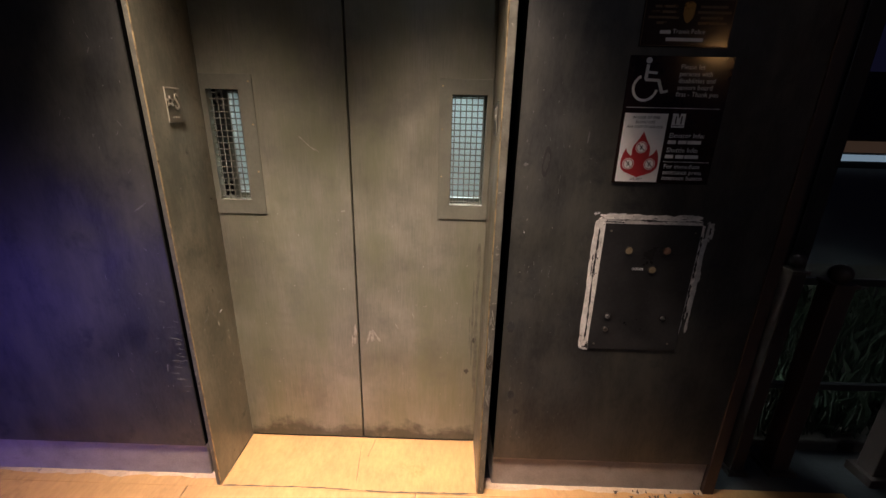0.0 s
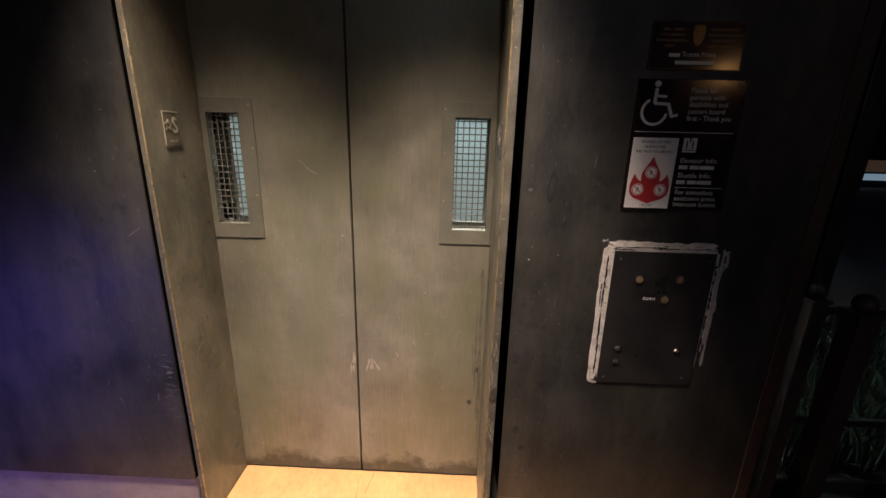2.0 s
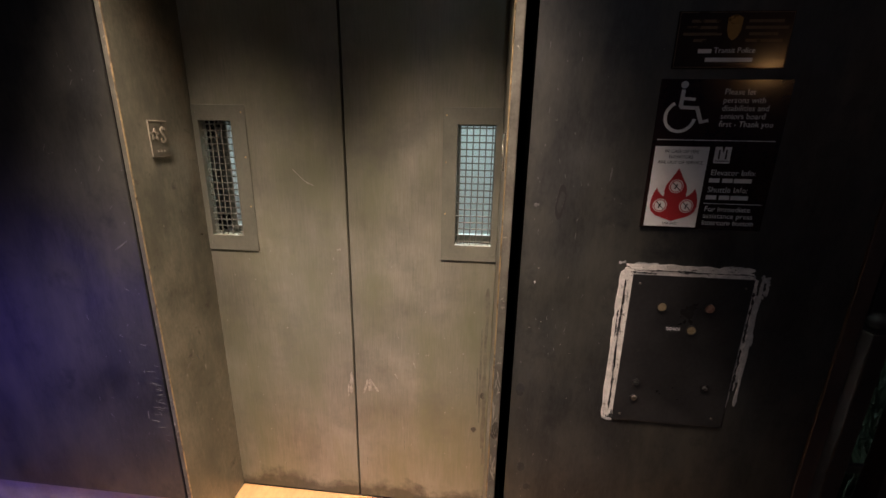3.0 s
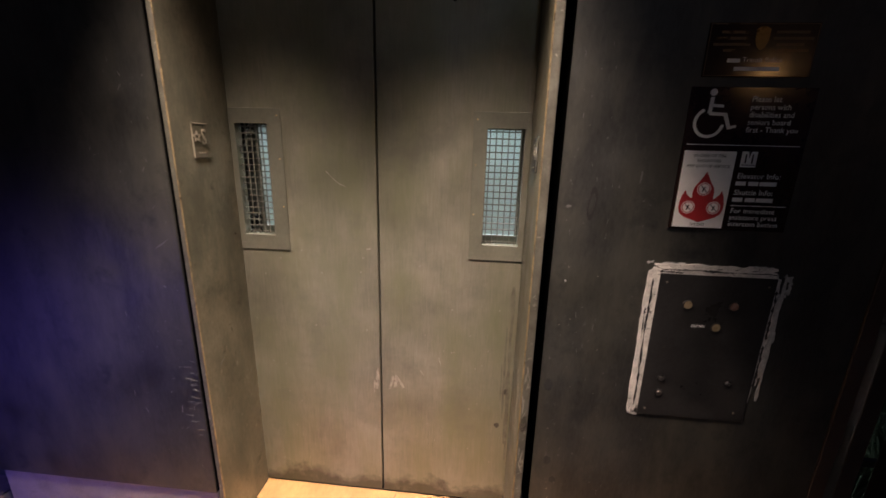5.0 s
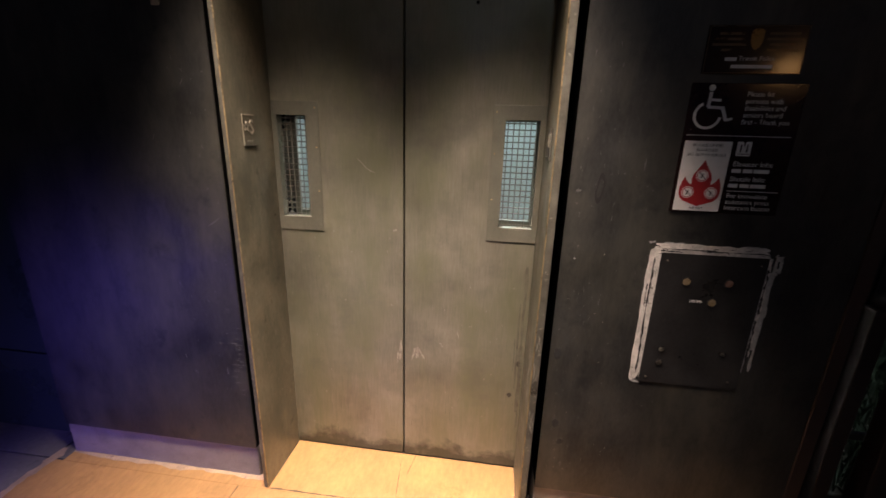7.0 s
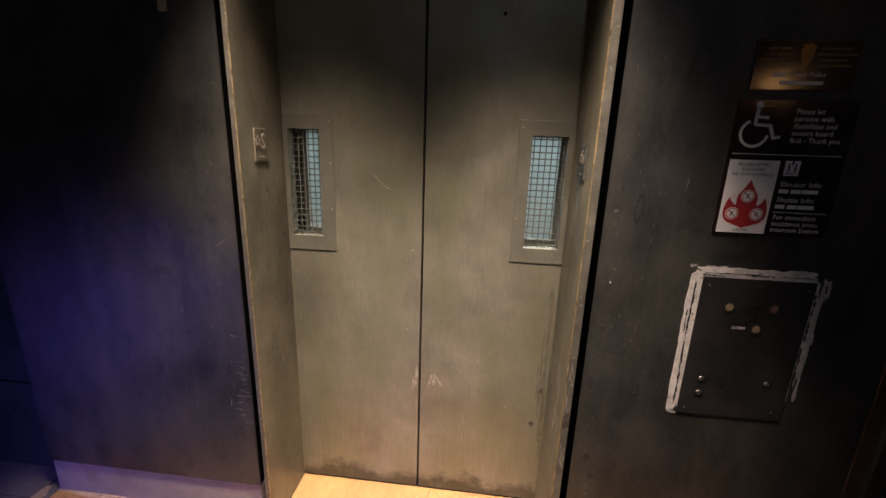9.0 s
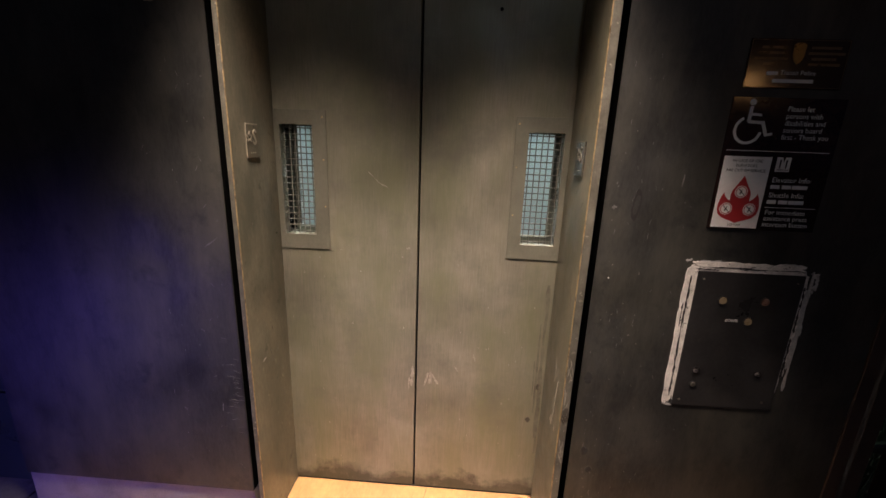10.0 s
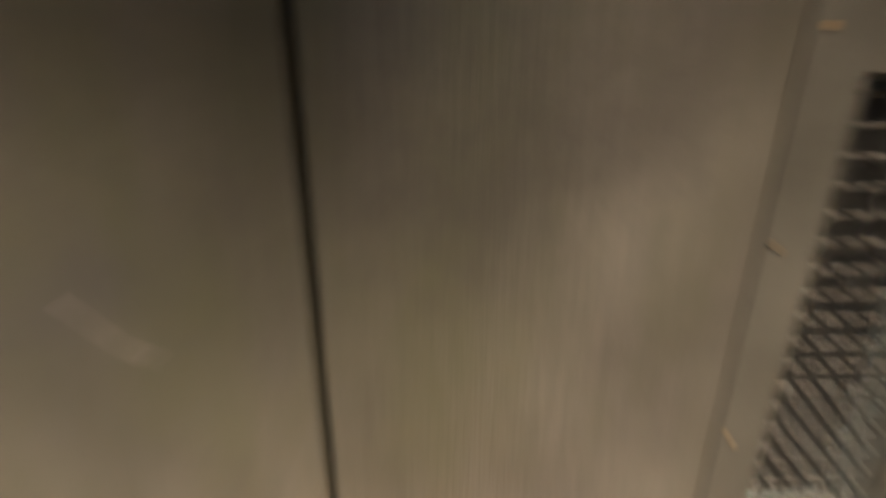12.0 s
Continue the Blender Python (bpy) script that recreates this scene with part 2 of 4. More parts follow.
CEILING_MAT = material("car_ceiling_metal", (0.5, 0.5, 0.5), 0.35, 0.7, 0.1, 5, 0.02)
TAB = material("tan_tab", (0.42, 0.34, 0.24), 0.6, 0, 0.2, 30, 0.1)
PANE = glass("clear_glass")
WIRED = glass("wired_glass", (0.9, 0.95, 0.95), 0.16)
FROSTED = glass("frosted_glass", (0.85, 0.95, 0.95), 0.6)
DIFFUSER = glow("cool_diffuser", (0.80, 0.96, 1.0), 11.0)
BULB = glow("warm_globe", (1.0, 0.5, 0.18), 15.0)
COOL_FILL_BULB = glow("cool_fill_globe", (0.85, 0.9, 1.0), 6.0)
# Glow for distant light whose source is unknown.
FAR_LIGHT = glow("far_cool_glow", (0.55, 0.78, 1.0), 0.25)
FAR_AMBER = glow("far_amber_glow", (1.0, 0.55, 0.22), 0.025)
LAMP_FACE = glow("downlight_lamp", (1.0, 0.75, 0.42), 6.0)


# ---- building blocks ----
def box(x0, x1, y0, y1, z0, z1, bevel=0.0, bm=None):
    bm = bm or bmesh.new()
    made = bmesh.ops.create_cube(bm, size=1, matrix=Matrix.Translation(((x0 + x1) / 2, (y0 + y1) / 2, (z0 + z1) / 2)) @ Matrix.Diagonal((x1 - x0, y1 - y0, z1 - z0, 1)))
    if bevel:
        edges = list({e for v in made["verts"] for e in v.link_edges})
        bmesh.ops.bevel(bm, geom=edges, offset=bevel, segments=2, affect="EDGES", profile=0.5)
    return bm


def rod(a, b, r, sides=10, bm=None, r2=None):
    bm = bm or bmesh.new()
    a, b = Vector(a), Vector(b)
    d = b - a
    m = Matrix.Translation((a + b) / 2) @ d.to_track_quat("Z", "Y").to_matrix().to_4x4()
    bmesh.ops.create_cone(bm, cap_ends=True, segments=sides, radius1=r, radius2=r if r2 is None else r2, depth=d.length, matrix=m)
    return bm


def slab_with_hole(x0, x1, z0, z1, hx0, hx1, hz0, hz1, y0, y1, bevel=0.0):
    """A plate facing y with one rectangular opening through it."""
    bm = bmesh.new()
    rings = []
    for y in (y0, y1):
        rings.append([[bm.verts.new((x, y, z)) for x, z in ((a, c), (b, c), (b, d), (a, d))] for a, b, c, d in ((x0, x1, z0, z1), (hx0, hx1, hz0, hz1))])
    for k in range(4):
        n = (k + 1) % 4
        for s, (o, i) in enumerate(rings):
            bm.faces.new((o[k], o[n], i[n], i[k]))
        for j in (0, 1):
            bm.faces.new((rings[0][j][k], rings[0][j][n], rings[1][j][n], rings[1][j][k]))
    bmesh.ops.recalc_face_normals(bm, faces=bm.faces)
    if bevel:
        edges = [e for e in bm.edges if abs(e.verts[0].co.y - y0) < 1e-6 and abs(e.verts[1].co.y - y0) < 1e-6 and len({round(f.normal.y) for f in e.link_faces}) > 1]
        bmesh.ops.bevel(bm, geom=edges, offset=bevel, segments=1, affect="EDGES")
    return bm


def flat(points, y0, y1, bm=None):
    """A flat shape facing -y, from outline points (x, z), standing from y1 out to y0."""
    bm = bm or bmesh.new()
    front = [bm.verts.new((x, y0, z)) for x, z in points]
    back = [bm.verts.new((x, y1, z)) for x, z in points]
    bm.faces.new(front)
    bm.faces.new(back[::-1])
    n = len(points)
    for k in range(n):
        bm.faces.new((front[k], back[k], back[(k + 1) % n], front[(k + 1) % n]))
    bmesh.ops.recalc_face_normals(bm, faces=bm.faces)
    return bm


def band(inner, outer, y0, y1, closed=False, bm=None):
    """A flat ribbon facing -y between two rows of (x, z) points, as one solid."""
    bm = bm or bmesh.new()
    rows = [[bm.verts.new((x, y, z)) for x, z in line] for line in (inner, outer) for y in (y0, y1)]
    n = len(inner)
    for k in range(n if closed else n - 1):
        m = (k + 1) % n
        for a, b in ((0, 2), (3, 1), (2, 3), (1, 0)):
            bm.faces.new((rows[a][k], rows[a][m], rows[b][m], rows[b][k]))
    if not closed:
        for k in (0, n - 1):
            bm.faces.new((rows[0][k], rows[2][k], rows[3][k], rows[1][k]))
    bmesh.ops.recalc_face_normals(bm, faces=bm.faces)
    return bm


def arc(cx, cz, r, width, a0, a1, y0, y1, steps=24, bm=None):
    closed = abs(a1 - a0) >= 360
    angles = [radians(a0 + (a1 - a0) * k / steps) for k in range(steps if closed else steps + 1)]
    lines = [[(cx + rr * math.cos(a), cz + rr * math.sin(a)) for a in angles] for rr in (r - width / 2, r + width / 2)]
    return band(*lines, y0, y1, closed, bm)


def disc(cx, cz, r, y0, y1, sides=20, bm=None):
    return flat([(cx + r * math.cos(2 * math.pi * k / sides), cz + r * math.sin(2 * math.pi * k / sides)) for k in range(sides)], y0, y1, bm)


def stroke(x0, z0, x1, z1, width, y0, y1, bm=None):
    d = Vector((x1 - x0, z1 - z0)).normalized() * width / 2
    n = Vector((-d.y, d.x))
    return flat([(x0 - n.x, z0 - n.y), (x1 - n.x, z1 - n.y), (x1 + n.x, z1 + n.y), (x0 + n.x, z0 + n.y)], y0, y1, bm)


def ragged(x0, z0, x1, z1, width, y0, y1, seed, steps=16, rough=0.35, bm=None):
    """A torn, hand-laid strip from one point to another."""
    rnd = random.Random(seed)
    d = Vector((x1 - x0, z1 - z0))
    n = Vector((-d.y, d.x)).normalized()
    up, down = [], []
    for k in range(steps + 1):
        f = k / steps
        w = width / 2 * (1 + rnd.uniform(-rough, rough)) * (0.5 if k in (0, steps) else 1)
        s = width * rough * rnd.uniform(-0.4, 0.4)
        c = Vector((x0, z0)) + d * f
        up.append((c.x + n.x * (w + s), c.y + n.y * (w + s)))
        down.append((c.x - n.x * (w - s), c.y - n.y * (w - s)))
    return band(down, up, y0, y1, False, bm)


def blot(cx, cz, rx, rz, y0, y1, seed, points=18, rough=0.3):
    rnd = random.Random(seed)
    return flat([(cx + rx * math.cos(a) * (1 + rnd.uniform(-rough, rough)), cz + rz * math.sin(a) * (1 + rnd.uniform(-rough, rough))) for a in (2 * math.pi * k / points for k in range(points))], y0, y1)


def finish(name, bm, mat, smooth=False):
    me = bpy.data.meshes.new(name)
    if smooth:
        for f in bm.faces:
            f.smooth = True
    bm.to_mesh(me)
    bm.free()
    me.materials.append(mat)
    return new(name, me)


def setting(name, bm, mat, label="", category=""):
    return tagged(finish(name, bm, mat), label, category, kind="structure")


def thing(name, place, label, category, group=""):
    ob = new(name)
    ob.empty_display_size = 0.05
    ob.location = place
    return tagged(ob, label, category, group)


def part(name, bm, mat, parent, label="", smooth=False):
    ob = finish(name, bm, mat, smooth)
    ob.parent = parent
    if parent.type == "EMPTY":
        ob.matrix_parent_inverse = Matrix.Translation(-parent.location)
    return tagged(ob, label) if label else ob


def words(text, x, z, size, y, mat, parent, name="lettering", align="LEFT", squeeze=1.0, depth=0.00015):
    """One line of raised lettering that faces -y."""
    cu = bpy.data.curves.new(name, "FONT")
    cu.body, cu.size, cu.align_x, cu.extrude, cu.resolution_u = text, size, align, depth, 2
    tmp = new(name, cu)
    dg = bpy.context.evaluated_depsgraph_get()
    me = bpy.data.meshes.new_from_object(tmp.evaluated_get(dg))
    bpy.data.objects.remove(tmp)
    me.transform(Matrix.Translation((x, y, z)) @ Matrix.Rotation(radians(90), 4, "X") @ Matrix.Diagonal((squeeze, 1, 1, 1)))
    me.materials.clear()
    me.materials.append(mat)
    ob = new(name, me)
    ob.parent = parent
    if parent.type == "EMPTY":
        ob.matrix_parent_inverse = Matrix.Translation(-parent.location)
    return ob


# ---- the plan ----
WALL, FACE, DOORS, BACK = 1.285, 1.243, 1.522, 3.945
LEFT, RIGHT, SEAM = -0.887, 0.160, -0.360

# ---- ground, walls and canopy ----
setting("ground", box(-60, 60, -60, 60, -0.3, -0.03), ASPHALT, "dark asphalt ground running out into the night", "ground")
setting("wall_front_west", box(-1.88, -0.951, WALL, WALL + 0.006, 0.157, SOFFIT, 0.001), CLADDING, "dark steel cladding sheet beside the lift doors", "wall")
setting("wall_front_east", box(0.221, 1.09, WALL, WALL + 0.006, 0.148, SOFFIT, 0.001), CLADDING, "dark scuffed steel cladding carrying the signs", "wall")
# Black sheets behind the gaps and cladding edges stand in for their shade.
setting("gap_west", box(-0.951, -0.904, WALL + 0.285, WALL + 0.295, 0.0, SOFFIT), VOID, "black sheet painting the shade in the jamb gap", "trim")
setting("gap_east", box(0.186, 0.221, WALL + 0.285, WALL + 0.295, 0.0, SOFFIT), VOID, "black sheet painting the shade in the jamb gap", "trim")
setting("return_west", box(-0.9555, -0.9515, WALL + 0.007, WALL + 0.3, 0.158, SOFFIT), VOID, "black sheet painting shade behind the cladding edge", "trim")
setting("return_east", box(0.2215, 0.2255, WALL + 0.007, WALL + 0.3, 0.149, SOFFIT), VOID, "black sheet painting shade behind the cladding edge", "trim")
for nm, x0, x1, top in (("plinth_west", -1.88, -0.951, 0.157), ("plinth_east", 0.221, 1.09, 0.148)):
    bm = box(x0, x1, WALL + 0.008, WALL + 0.3, -0.03, top, 0.006)
    setting(nm, bm, CONCRETE, "rough concrete plinth under the cladding", "plinth")
setting("wall_side_west", box(-1.88, -1.83, WALL + 0.12, BACK + 0.5, 0.0, 2.949), CLADDING, "dark side wall of the lift shaft", "wall")
setting("wall_recess_west", box(-3.6, -1.881, 1.40, 1.45, 0.432, SOFFIT, 0.002), SIDE_PANEL, "dark teal panel set back from the cladding", "wall")
setting("wall_recess_base_west", box(-3.6, -1.881, 1.396, 1.45, -0.03, 0.426, 0.002), SIDE_PANEL, "dark teal lower panel meeting the paving", "wall")
setting("canopy_ceiling", box(-3.6, 2.6, -0.6, DOORS + 0.15, SOFFIT, SOFFIT + 0.2), CANOPY, "plain dark canopy soffit above the lift doors", "ceiling")
setting("wall_head", box(-0.904, 0.186, WALL, DOORS + 0.06, HEAD + 0.03, SOFFIT, 0.002), CLADDING, "dark steel cladding above the lift doors", "wall")
setting("transom", box(LEFT, RIGHT, DOORS - 0.004, DOORS + 0.04, 2.132, HEAD), DOOR, "bronze panel above the lift doors", "trim")
setting("door_head", box(-0.904, 0.186, FACE - 0.003, DOORS + 0.06, HEAD, HEAD + 0.0295, 0.002), FRAME, "bronze head of the lift door frame", "door frame")


def jamb(name, face0, face1, inner, sign):
    bm = box(min(face0, face1), max(face0, face1), FACE, WALL + 0.03, 0.0, HEAD - 0.0005, 0.003)
    ob = setting(name, bm, JAMB_FACE, "chipped bronze edge of the lift door frame", "door frame")
    lo, hi = (inner - 0.016, inner) if sign < 0 else (inner, inner + 0.025)
    reveal = part("reveal", box(lo, hi, FACE + 0.0025, DOORS + 0.06, 0.0, HEAD - 0.0005, 0.002), FRAME, ob, "worn bronze reveal")
    return ob


jamb_w = jamb("jamb_west", -0.904, -0.8895, LEFT, -1)
jamb_e = jamb("jamb_east", 0.1625, 0.186, RIGHT, 1)
rnd = random.Random(4)
for k in range(34):
    jx, side = ((-0.896, jamb_w), (0.174, jamb_e))[k % 2]
    z = rnd.uniform(0.1, 1.9) if k > 16 else rnd.uniform(0.3, 0.95)
    w = rnd.uniform(0.001, 0.0035)
    x = jx + rnd.uniform(-0.006, 0.006)
    part("chip", ragged(x - w, z, x + w, z + rnd.uniform(-0.008, 0.008), rnd.uniform(0.001, 0.0025), FACE - 0.0006, FACE + 0.0005, k, 5, 0.6), SCRATCH, side)
part("smear", ragged(0.173, 0.59, 0.176, 0.65, 0.018, FACE - 0.0006, FACE + 0.0005, 91, 8, 0.4), SMUDGE, jamb_e)
for k in range(40):
    z, y = rnd.uniform(0.25, 1.25), rnd.uniform(WALL + 0.01, WALL + 0.2)
    if k < 12:
        z = rnd.uniform(0.55, 0.75)
    s = rnd.uniform(0.002, 0.006)
    x = LEFT if k % 2 else RIGHT
    bm = rod((x - 0.0006, y, z), (x + 0.0006, y + 0.0001, z), s * 0.6, 7)
    bmesh.ops.scale(bm, vec=(1, 1, rnd.uniform(0.6, 2.4)), verts=bm.verts, space=Matrix.Translation((0, -y, -z)))
    part("scratch", bm, RUB, jamb_w if k % 2 else jamb_e)
for y, z, dy, dz, r in ((0.035, 0.70, 0.02, 0.008, 0.0009), (0.088, 0.725, 0.012, -0.03, 0.0011), (0.14, 0.69, 0.014, 0.01, 0.0008)):
    part("scratch", rod((LEFT + 0.0002, WALL + y, z), (LEFT + 0.0002, WALL + y + dy, z + dz), r, 5), FAINT, jamb_w)


for x, side in ((LEFT - 0.0005, jamb_w), (RIGHT + 0.0005, jamb_e)):
    part("worn_edge", rod((x, FACE + 0.0015, 0.0), (x, FACE + 0.0015, HEAD - 0.001), 0.0021, 8), BRASS_EDGE, side, "rubbed bright metal edge")
rnd = random.Random(40)
for k in range(16):
    z = rnd.uniform(0.42, 0.78)
    part("scratch", ragged(rnd.uniform(0.164, 0.184), z, rnd.uniform(0.164, 0.184), z + rnd.uniform(0.015, 0.06), rnd.uniform(0.0012, 0.003), FACE - 0.0006, FACE + 0.0005, k + 600, 7, 0.7), SCRATCH, jamb_e)
for k in range(14):
    z, y = rnd.uniform(0.5, 0.72), rnd.uniform(WALL + 0.005, WALL + 0.09)
    part("scratch", rod((RIGHT - 0.0002, y, z), (RIGHT - 0.0002, y + rnd.uniform(-0.006, 0.006), z + rnd.uniform(0.02, 0.07)), rnd.uniform(0.0006, 0.0014), 5), SCRATCH, jamb_e)


# ---- the lift doors ----
def lift_door(x0, x1, frame0, frame1, hole0, hole1, label, y, mat, pane, meshed=True):
    door = thing("lift_door", ((x0 + x1) / 2, y + 0.02, 0.004), label, "lift door", "lift doors")
    part("panel", slab_with_hole(x0, x1, 0.006, 2.126, hole0, hole1, 1.131, 1.529, y, y + 0.036, 0.0015), mat, door)
    trim = part("vision_trim", slab_with_hole(frame0, frame1, 1.076, 1.580, hole0 + 0.0008, hole1 - 0.0008, 1.1318, 1.5282, y - 0.004, y - 0.0004, 0.001), VISION, door, "bronze trim round the vision panel")
    part("glass", box(hole0, hole1, y + 0.022, y + 0.026, 1.131, 1.529), pane, door, "safety glass").visible_shadow = False
    nx, nz = (6, 18) if meshed else (0, 0)
    for k in range(nx):
        x = hole0 + (hole1 - hole0) * (k + 0.5) / nx
        part("wire", rod((x, y + 0.012, 1.131), (x, y + 0.012, 1.529), 0.0021, 6), WIRE, trim)
    for k in range(nz):
        z = 1.131 + 0.398 * (k + 0.5) / nz
        part("wire", rod((hole0, y + 0.0135, z), (hole1, y + 0.0135, z), 0.0021, 6), WIRE, trim)
    for sx in (frame0 + 0.012, frame1 - 0.012):
        for sz in (1.1, 1.24, 1.41, 1.556):
            part("screw", rod((sx, y - 0.0058, sz), (sx, y - 0.0038, sz), 0.0032, 8), BRASS_EDGE if sz > 1.2 and abs(sx - SEAM) < 0.4 else VISION, trim)
    return door


left_door = lift_door(LEFT, SEAM - 0.004, -0.886, -0.696, -0.866, -0.747, "closed bronze lift door leaf with wire-mesh window", DOORS, DOOR, WIRED)
right_door = lift_door(SEAM + 0.004, RIGHT, -0.031, 0.1595, 0.015, 0.139, "closed bronze lift door leaf, scratched beside the seam", DOORS, DOOR, WIRED)
setting("door_seal", box(SEAM - 0.0035, SEAM + 0.0035, DOORS + 0.028, DOORS + 0.036, 0.006, 2.13), VOID, "black rubber seal between the closed lift doors", "trim")
y0, y1 = DOORS - 0.0005, DOORS + 0.001
for x, z, xx, zz, w, sd in ((-0.302, 0.523, -0.296, 0.578, 0.012, 1), (-0.325, 0.513, -0.308, 0.573, 0.007, 2), (-0.29, 0.563, -0.268, 0.523, 0.007, 3), (-0.2, 0.608, -0.19, 0.588, 0.004, 4), (-0.13, 0.668, -0.12, 0.638, 0.003, 9)):
    part("scratch", ragged(x, z, xx, zz, w, y0, y1, sd, 8, 0.6), SCRATCH, right_door)
for x, z, xx, zz, w, sd in ((-0.376, 0.508, -0.373, 0.603, 0.009, 5), (-0.388, 0.493, -0.386, 0.548, 0.005, 6), (-0.545, 1.373, -0.505, 1.333, 0.0028, 7), (-0.505, 1.333, -0.475, 1.32, 0.0036, 8), (-0.405, 1.093, -0.39, 1.098, 0.005, 10)):
    part("scratch", ragged(x, z, xx, zz, w, y0, y1, sd, 8, 0.6), SCRATCH, left_door)
for x, z, r, sd in ((0.140, 0.542, 0.015, 1), (0.110, 0.386, 0.012, 2)):
    part("smudge", blot(x, z, r * 0.8, r, y0, y1, sd, 16, 0.25), SMUDGE, right_door)
# Ragged brown streaks: drips, and the shadow band beside the reveal painted in.
for k, (x, z, zz, w, sd) in enumerate(((0.143, 0.30, 0.98, 0.012, 21), (0.128, 0.42, 0.82, 0.007, 22), (0.150, 0.22, 0.6, 0.009, 23), (0.118, 0.5, 0.66, 0.004, 24))):
    part("stain_run", ragged(x, z, x - 0.003, zz, w, y0 - 0.00015 * k, y1, sd, 22, 0.4), SHADE_RUN, right_door)
part("bolt_hole", disc(-0.105, 1.906, 0.006, y0, y1, 12), VOID, right_door)
rnd = random.Random(12)
for k in range(60):
    left = k % 2
    x = rnd.uniform(LEFT + 0.02, SEAM - 0.02) if left else rnd.uniform(SEAM + 0.02, RIGHT - 0.02)
    z = rnd.uniform(0.03, 1.1)
    if k < 26:
        h = rnd.uniform(0.02, 0.09)
        part("scuff", ragged(x, z * 0.35 + 0.05, x + rnd.uniform(-0.002, 0.002), z * 0.35 + 0.05 + h, 0.0012, y0, y1, k, 5, 0.6), FRAME, left_door if left else right_door)
    else:
        part("fleck", blot(x, z, 0.002, 0.0026, y0, y1, k, 7, 0.4), SCRATCH, left_door if left else right_door)


# ---- marker plaques in the reveals ----
def marker(x, face, y0, y1, z0, z1, mat, raised, label):
    """A small cast plaque with a raised star and letter."""
    ob = thing("floor_plaque", (x, (y0 + y1) / 2, z0), label, "plaque", "floor plaques")
    a, b = sorted((x, x + face * 0.004))
    part("plate", box(a, b, y0, y1, z0, z1, 0.001), mat, ob)
    xs = sorted((x + face * 0.003, x + face * 0.005))
    # Pale strips paint the light caught by the plate's top and front edges.
    part("worn_top_edge", box(*xs, y0 + 0.001, y1 - 0.001, z1 - 0.003, z1 + 0.0006, 0.0005), raised, ob)
    part("worn_side_edge", box(*xs, y0 - 0.0006, y0 + 0.002, z0 + 0.001, z1 - 0.0035, 0.0005), raised, ob)
    h, cy = z1 - z0, (y0 + y1) / 2

    def place(bm):
        # a shape drawn facing -y about the origin, turned to face along x
        turn = Matrix.Rotation(radians(90 if face > 0 else -90), 4, "Z")
        bm.transform(Matrix.Translation((x + face * 0.004, cy, z0 + h / 2)) @ turn)
        return bm

    star = [((0.017 if k % 2 == 0 else 0.007) * math.cos(radians(90 + 36 * k)) - 0.017, (0.017 if k % 2 == 0 else 0.007) * math.sin(radians(90 + 36 * k)) + 0.012) for k in range(10)]
    bm = bmesh.new()
    for p, q in zip(star, star[1:] + star[:1]):
        stroke(p[0], p[1], q[0], q[1], 0.0035, -0.0022, 0.0, bm)
    part("star", place(bm), raised, ob)
    letter = words("S", 0.002, -0.012, 0.07, -0.0012, raised, ob, "letter", squeeze=0.75, depth=0.0012)
    letter.data.transform(Matrix.Translation((x + face * 0.004, cy, z0 + h / 2)) @ Matrix.Rotation(radians(90 if face > 0 else -90), 4, "Z"))
    bm = bmesh.new()
    for k in range(3):
        disc(-0.012 + 0.012 * k, -0.037, 0.0025, -0.0015, 0.0, 8, bm)
    part("dots", place(bm), raised, ob)
    return ob


marker(LEFT, 1, 1.326, 1.398, 1.415, 1.521, PLAQUE, RAISED, "bronze cast plaque with raised star and letter")
marker(RIGHT, -1, 1.325, 1.42, 1.400, 1.502, PLAQUE_DARK, PLAQUE, "dark cast plaque with raised star and letter")


# ---- signs ----
def bar(x0, x1, z, h, y, mat, parent, name="text_bar"):
    return part(name, flat([(x0, z - h / 2), (x1, z - h / 2), (x1, z + h / 2), (x0, z + h / 2)], y, y + 0.0008), mat, parent)


plaque = thing("police_plaque", (0.665, WALL - 0.003, 1.6565), "glossy dark bronze plaque with a gold shield", "sign")
part("plate", box(0.541, 0.792, WALL - 0.005, WALL, 1.6565, 1.7785, 0.001), POLICE, plaque)
bm = bmesh.new()
for x0, x1, z0, z1 in ((0.543, 0.79, 1.775, 1.7765), (0.543, 0.79, 1.6585, 1.66), (0.543, 0.5445, 1.66, 1.775), (0.7885, 0.79, 1.66, 1.775)):
    box(x0, x1, WALL - 0.0058, WALL - 0.0045, z0, z1, 0, bm)
part("border", bm, SIGN_EDGE, plaque, "thin bronze border")
part("shield", flat([(0.649, 1.7635), (0.655, 1.7675), (0.665, 1.7715), (0.675, 1.7675), (0.681, 1.7635), (0.68, 1.7375), (0.674, 1.7235), (0.665, 1.7165), (0.656, 1.7235), (0.65, 1.7375)], WALL - 0.0062, WALL - 0.0045), GOLD, plaque, "gold shield emblem")
PY = WALL - 0.0056
for k, (a, b) in enumerate(((0.57, 0.634), (0.56, 0.636), (0.555, 0.64), (0.58, 0.608))):
    bar(a, b, 1.7575 - 0.0135 * k, 0.006, PY, SIGN_EDGE, plaque)
for k, (a, b) in enumerate(((0.695, 0.77), (0.69, 0.782), (0.70, 0.762), (0.695, 0.775))):
    bar(a, b, 1.7575 - 0.0135 * k, 0.006, PY, SIGN_EDGE, plaque)
bar(0.594, 0.624, 1.694, 0.009, PY, GREY, plaque)
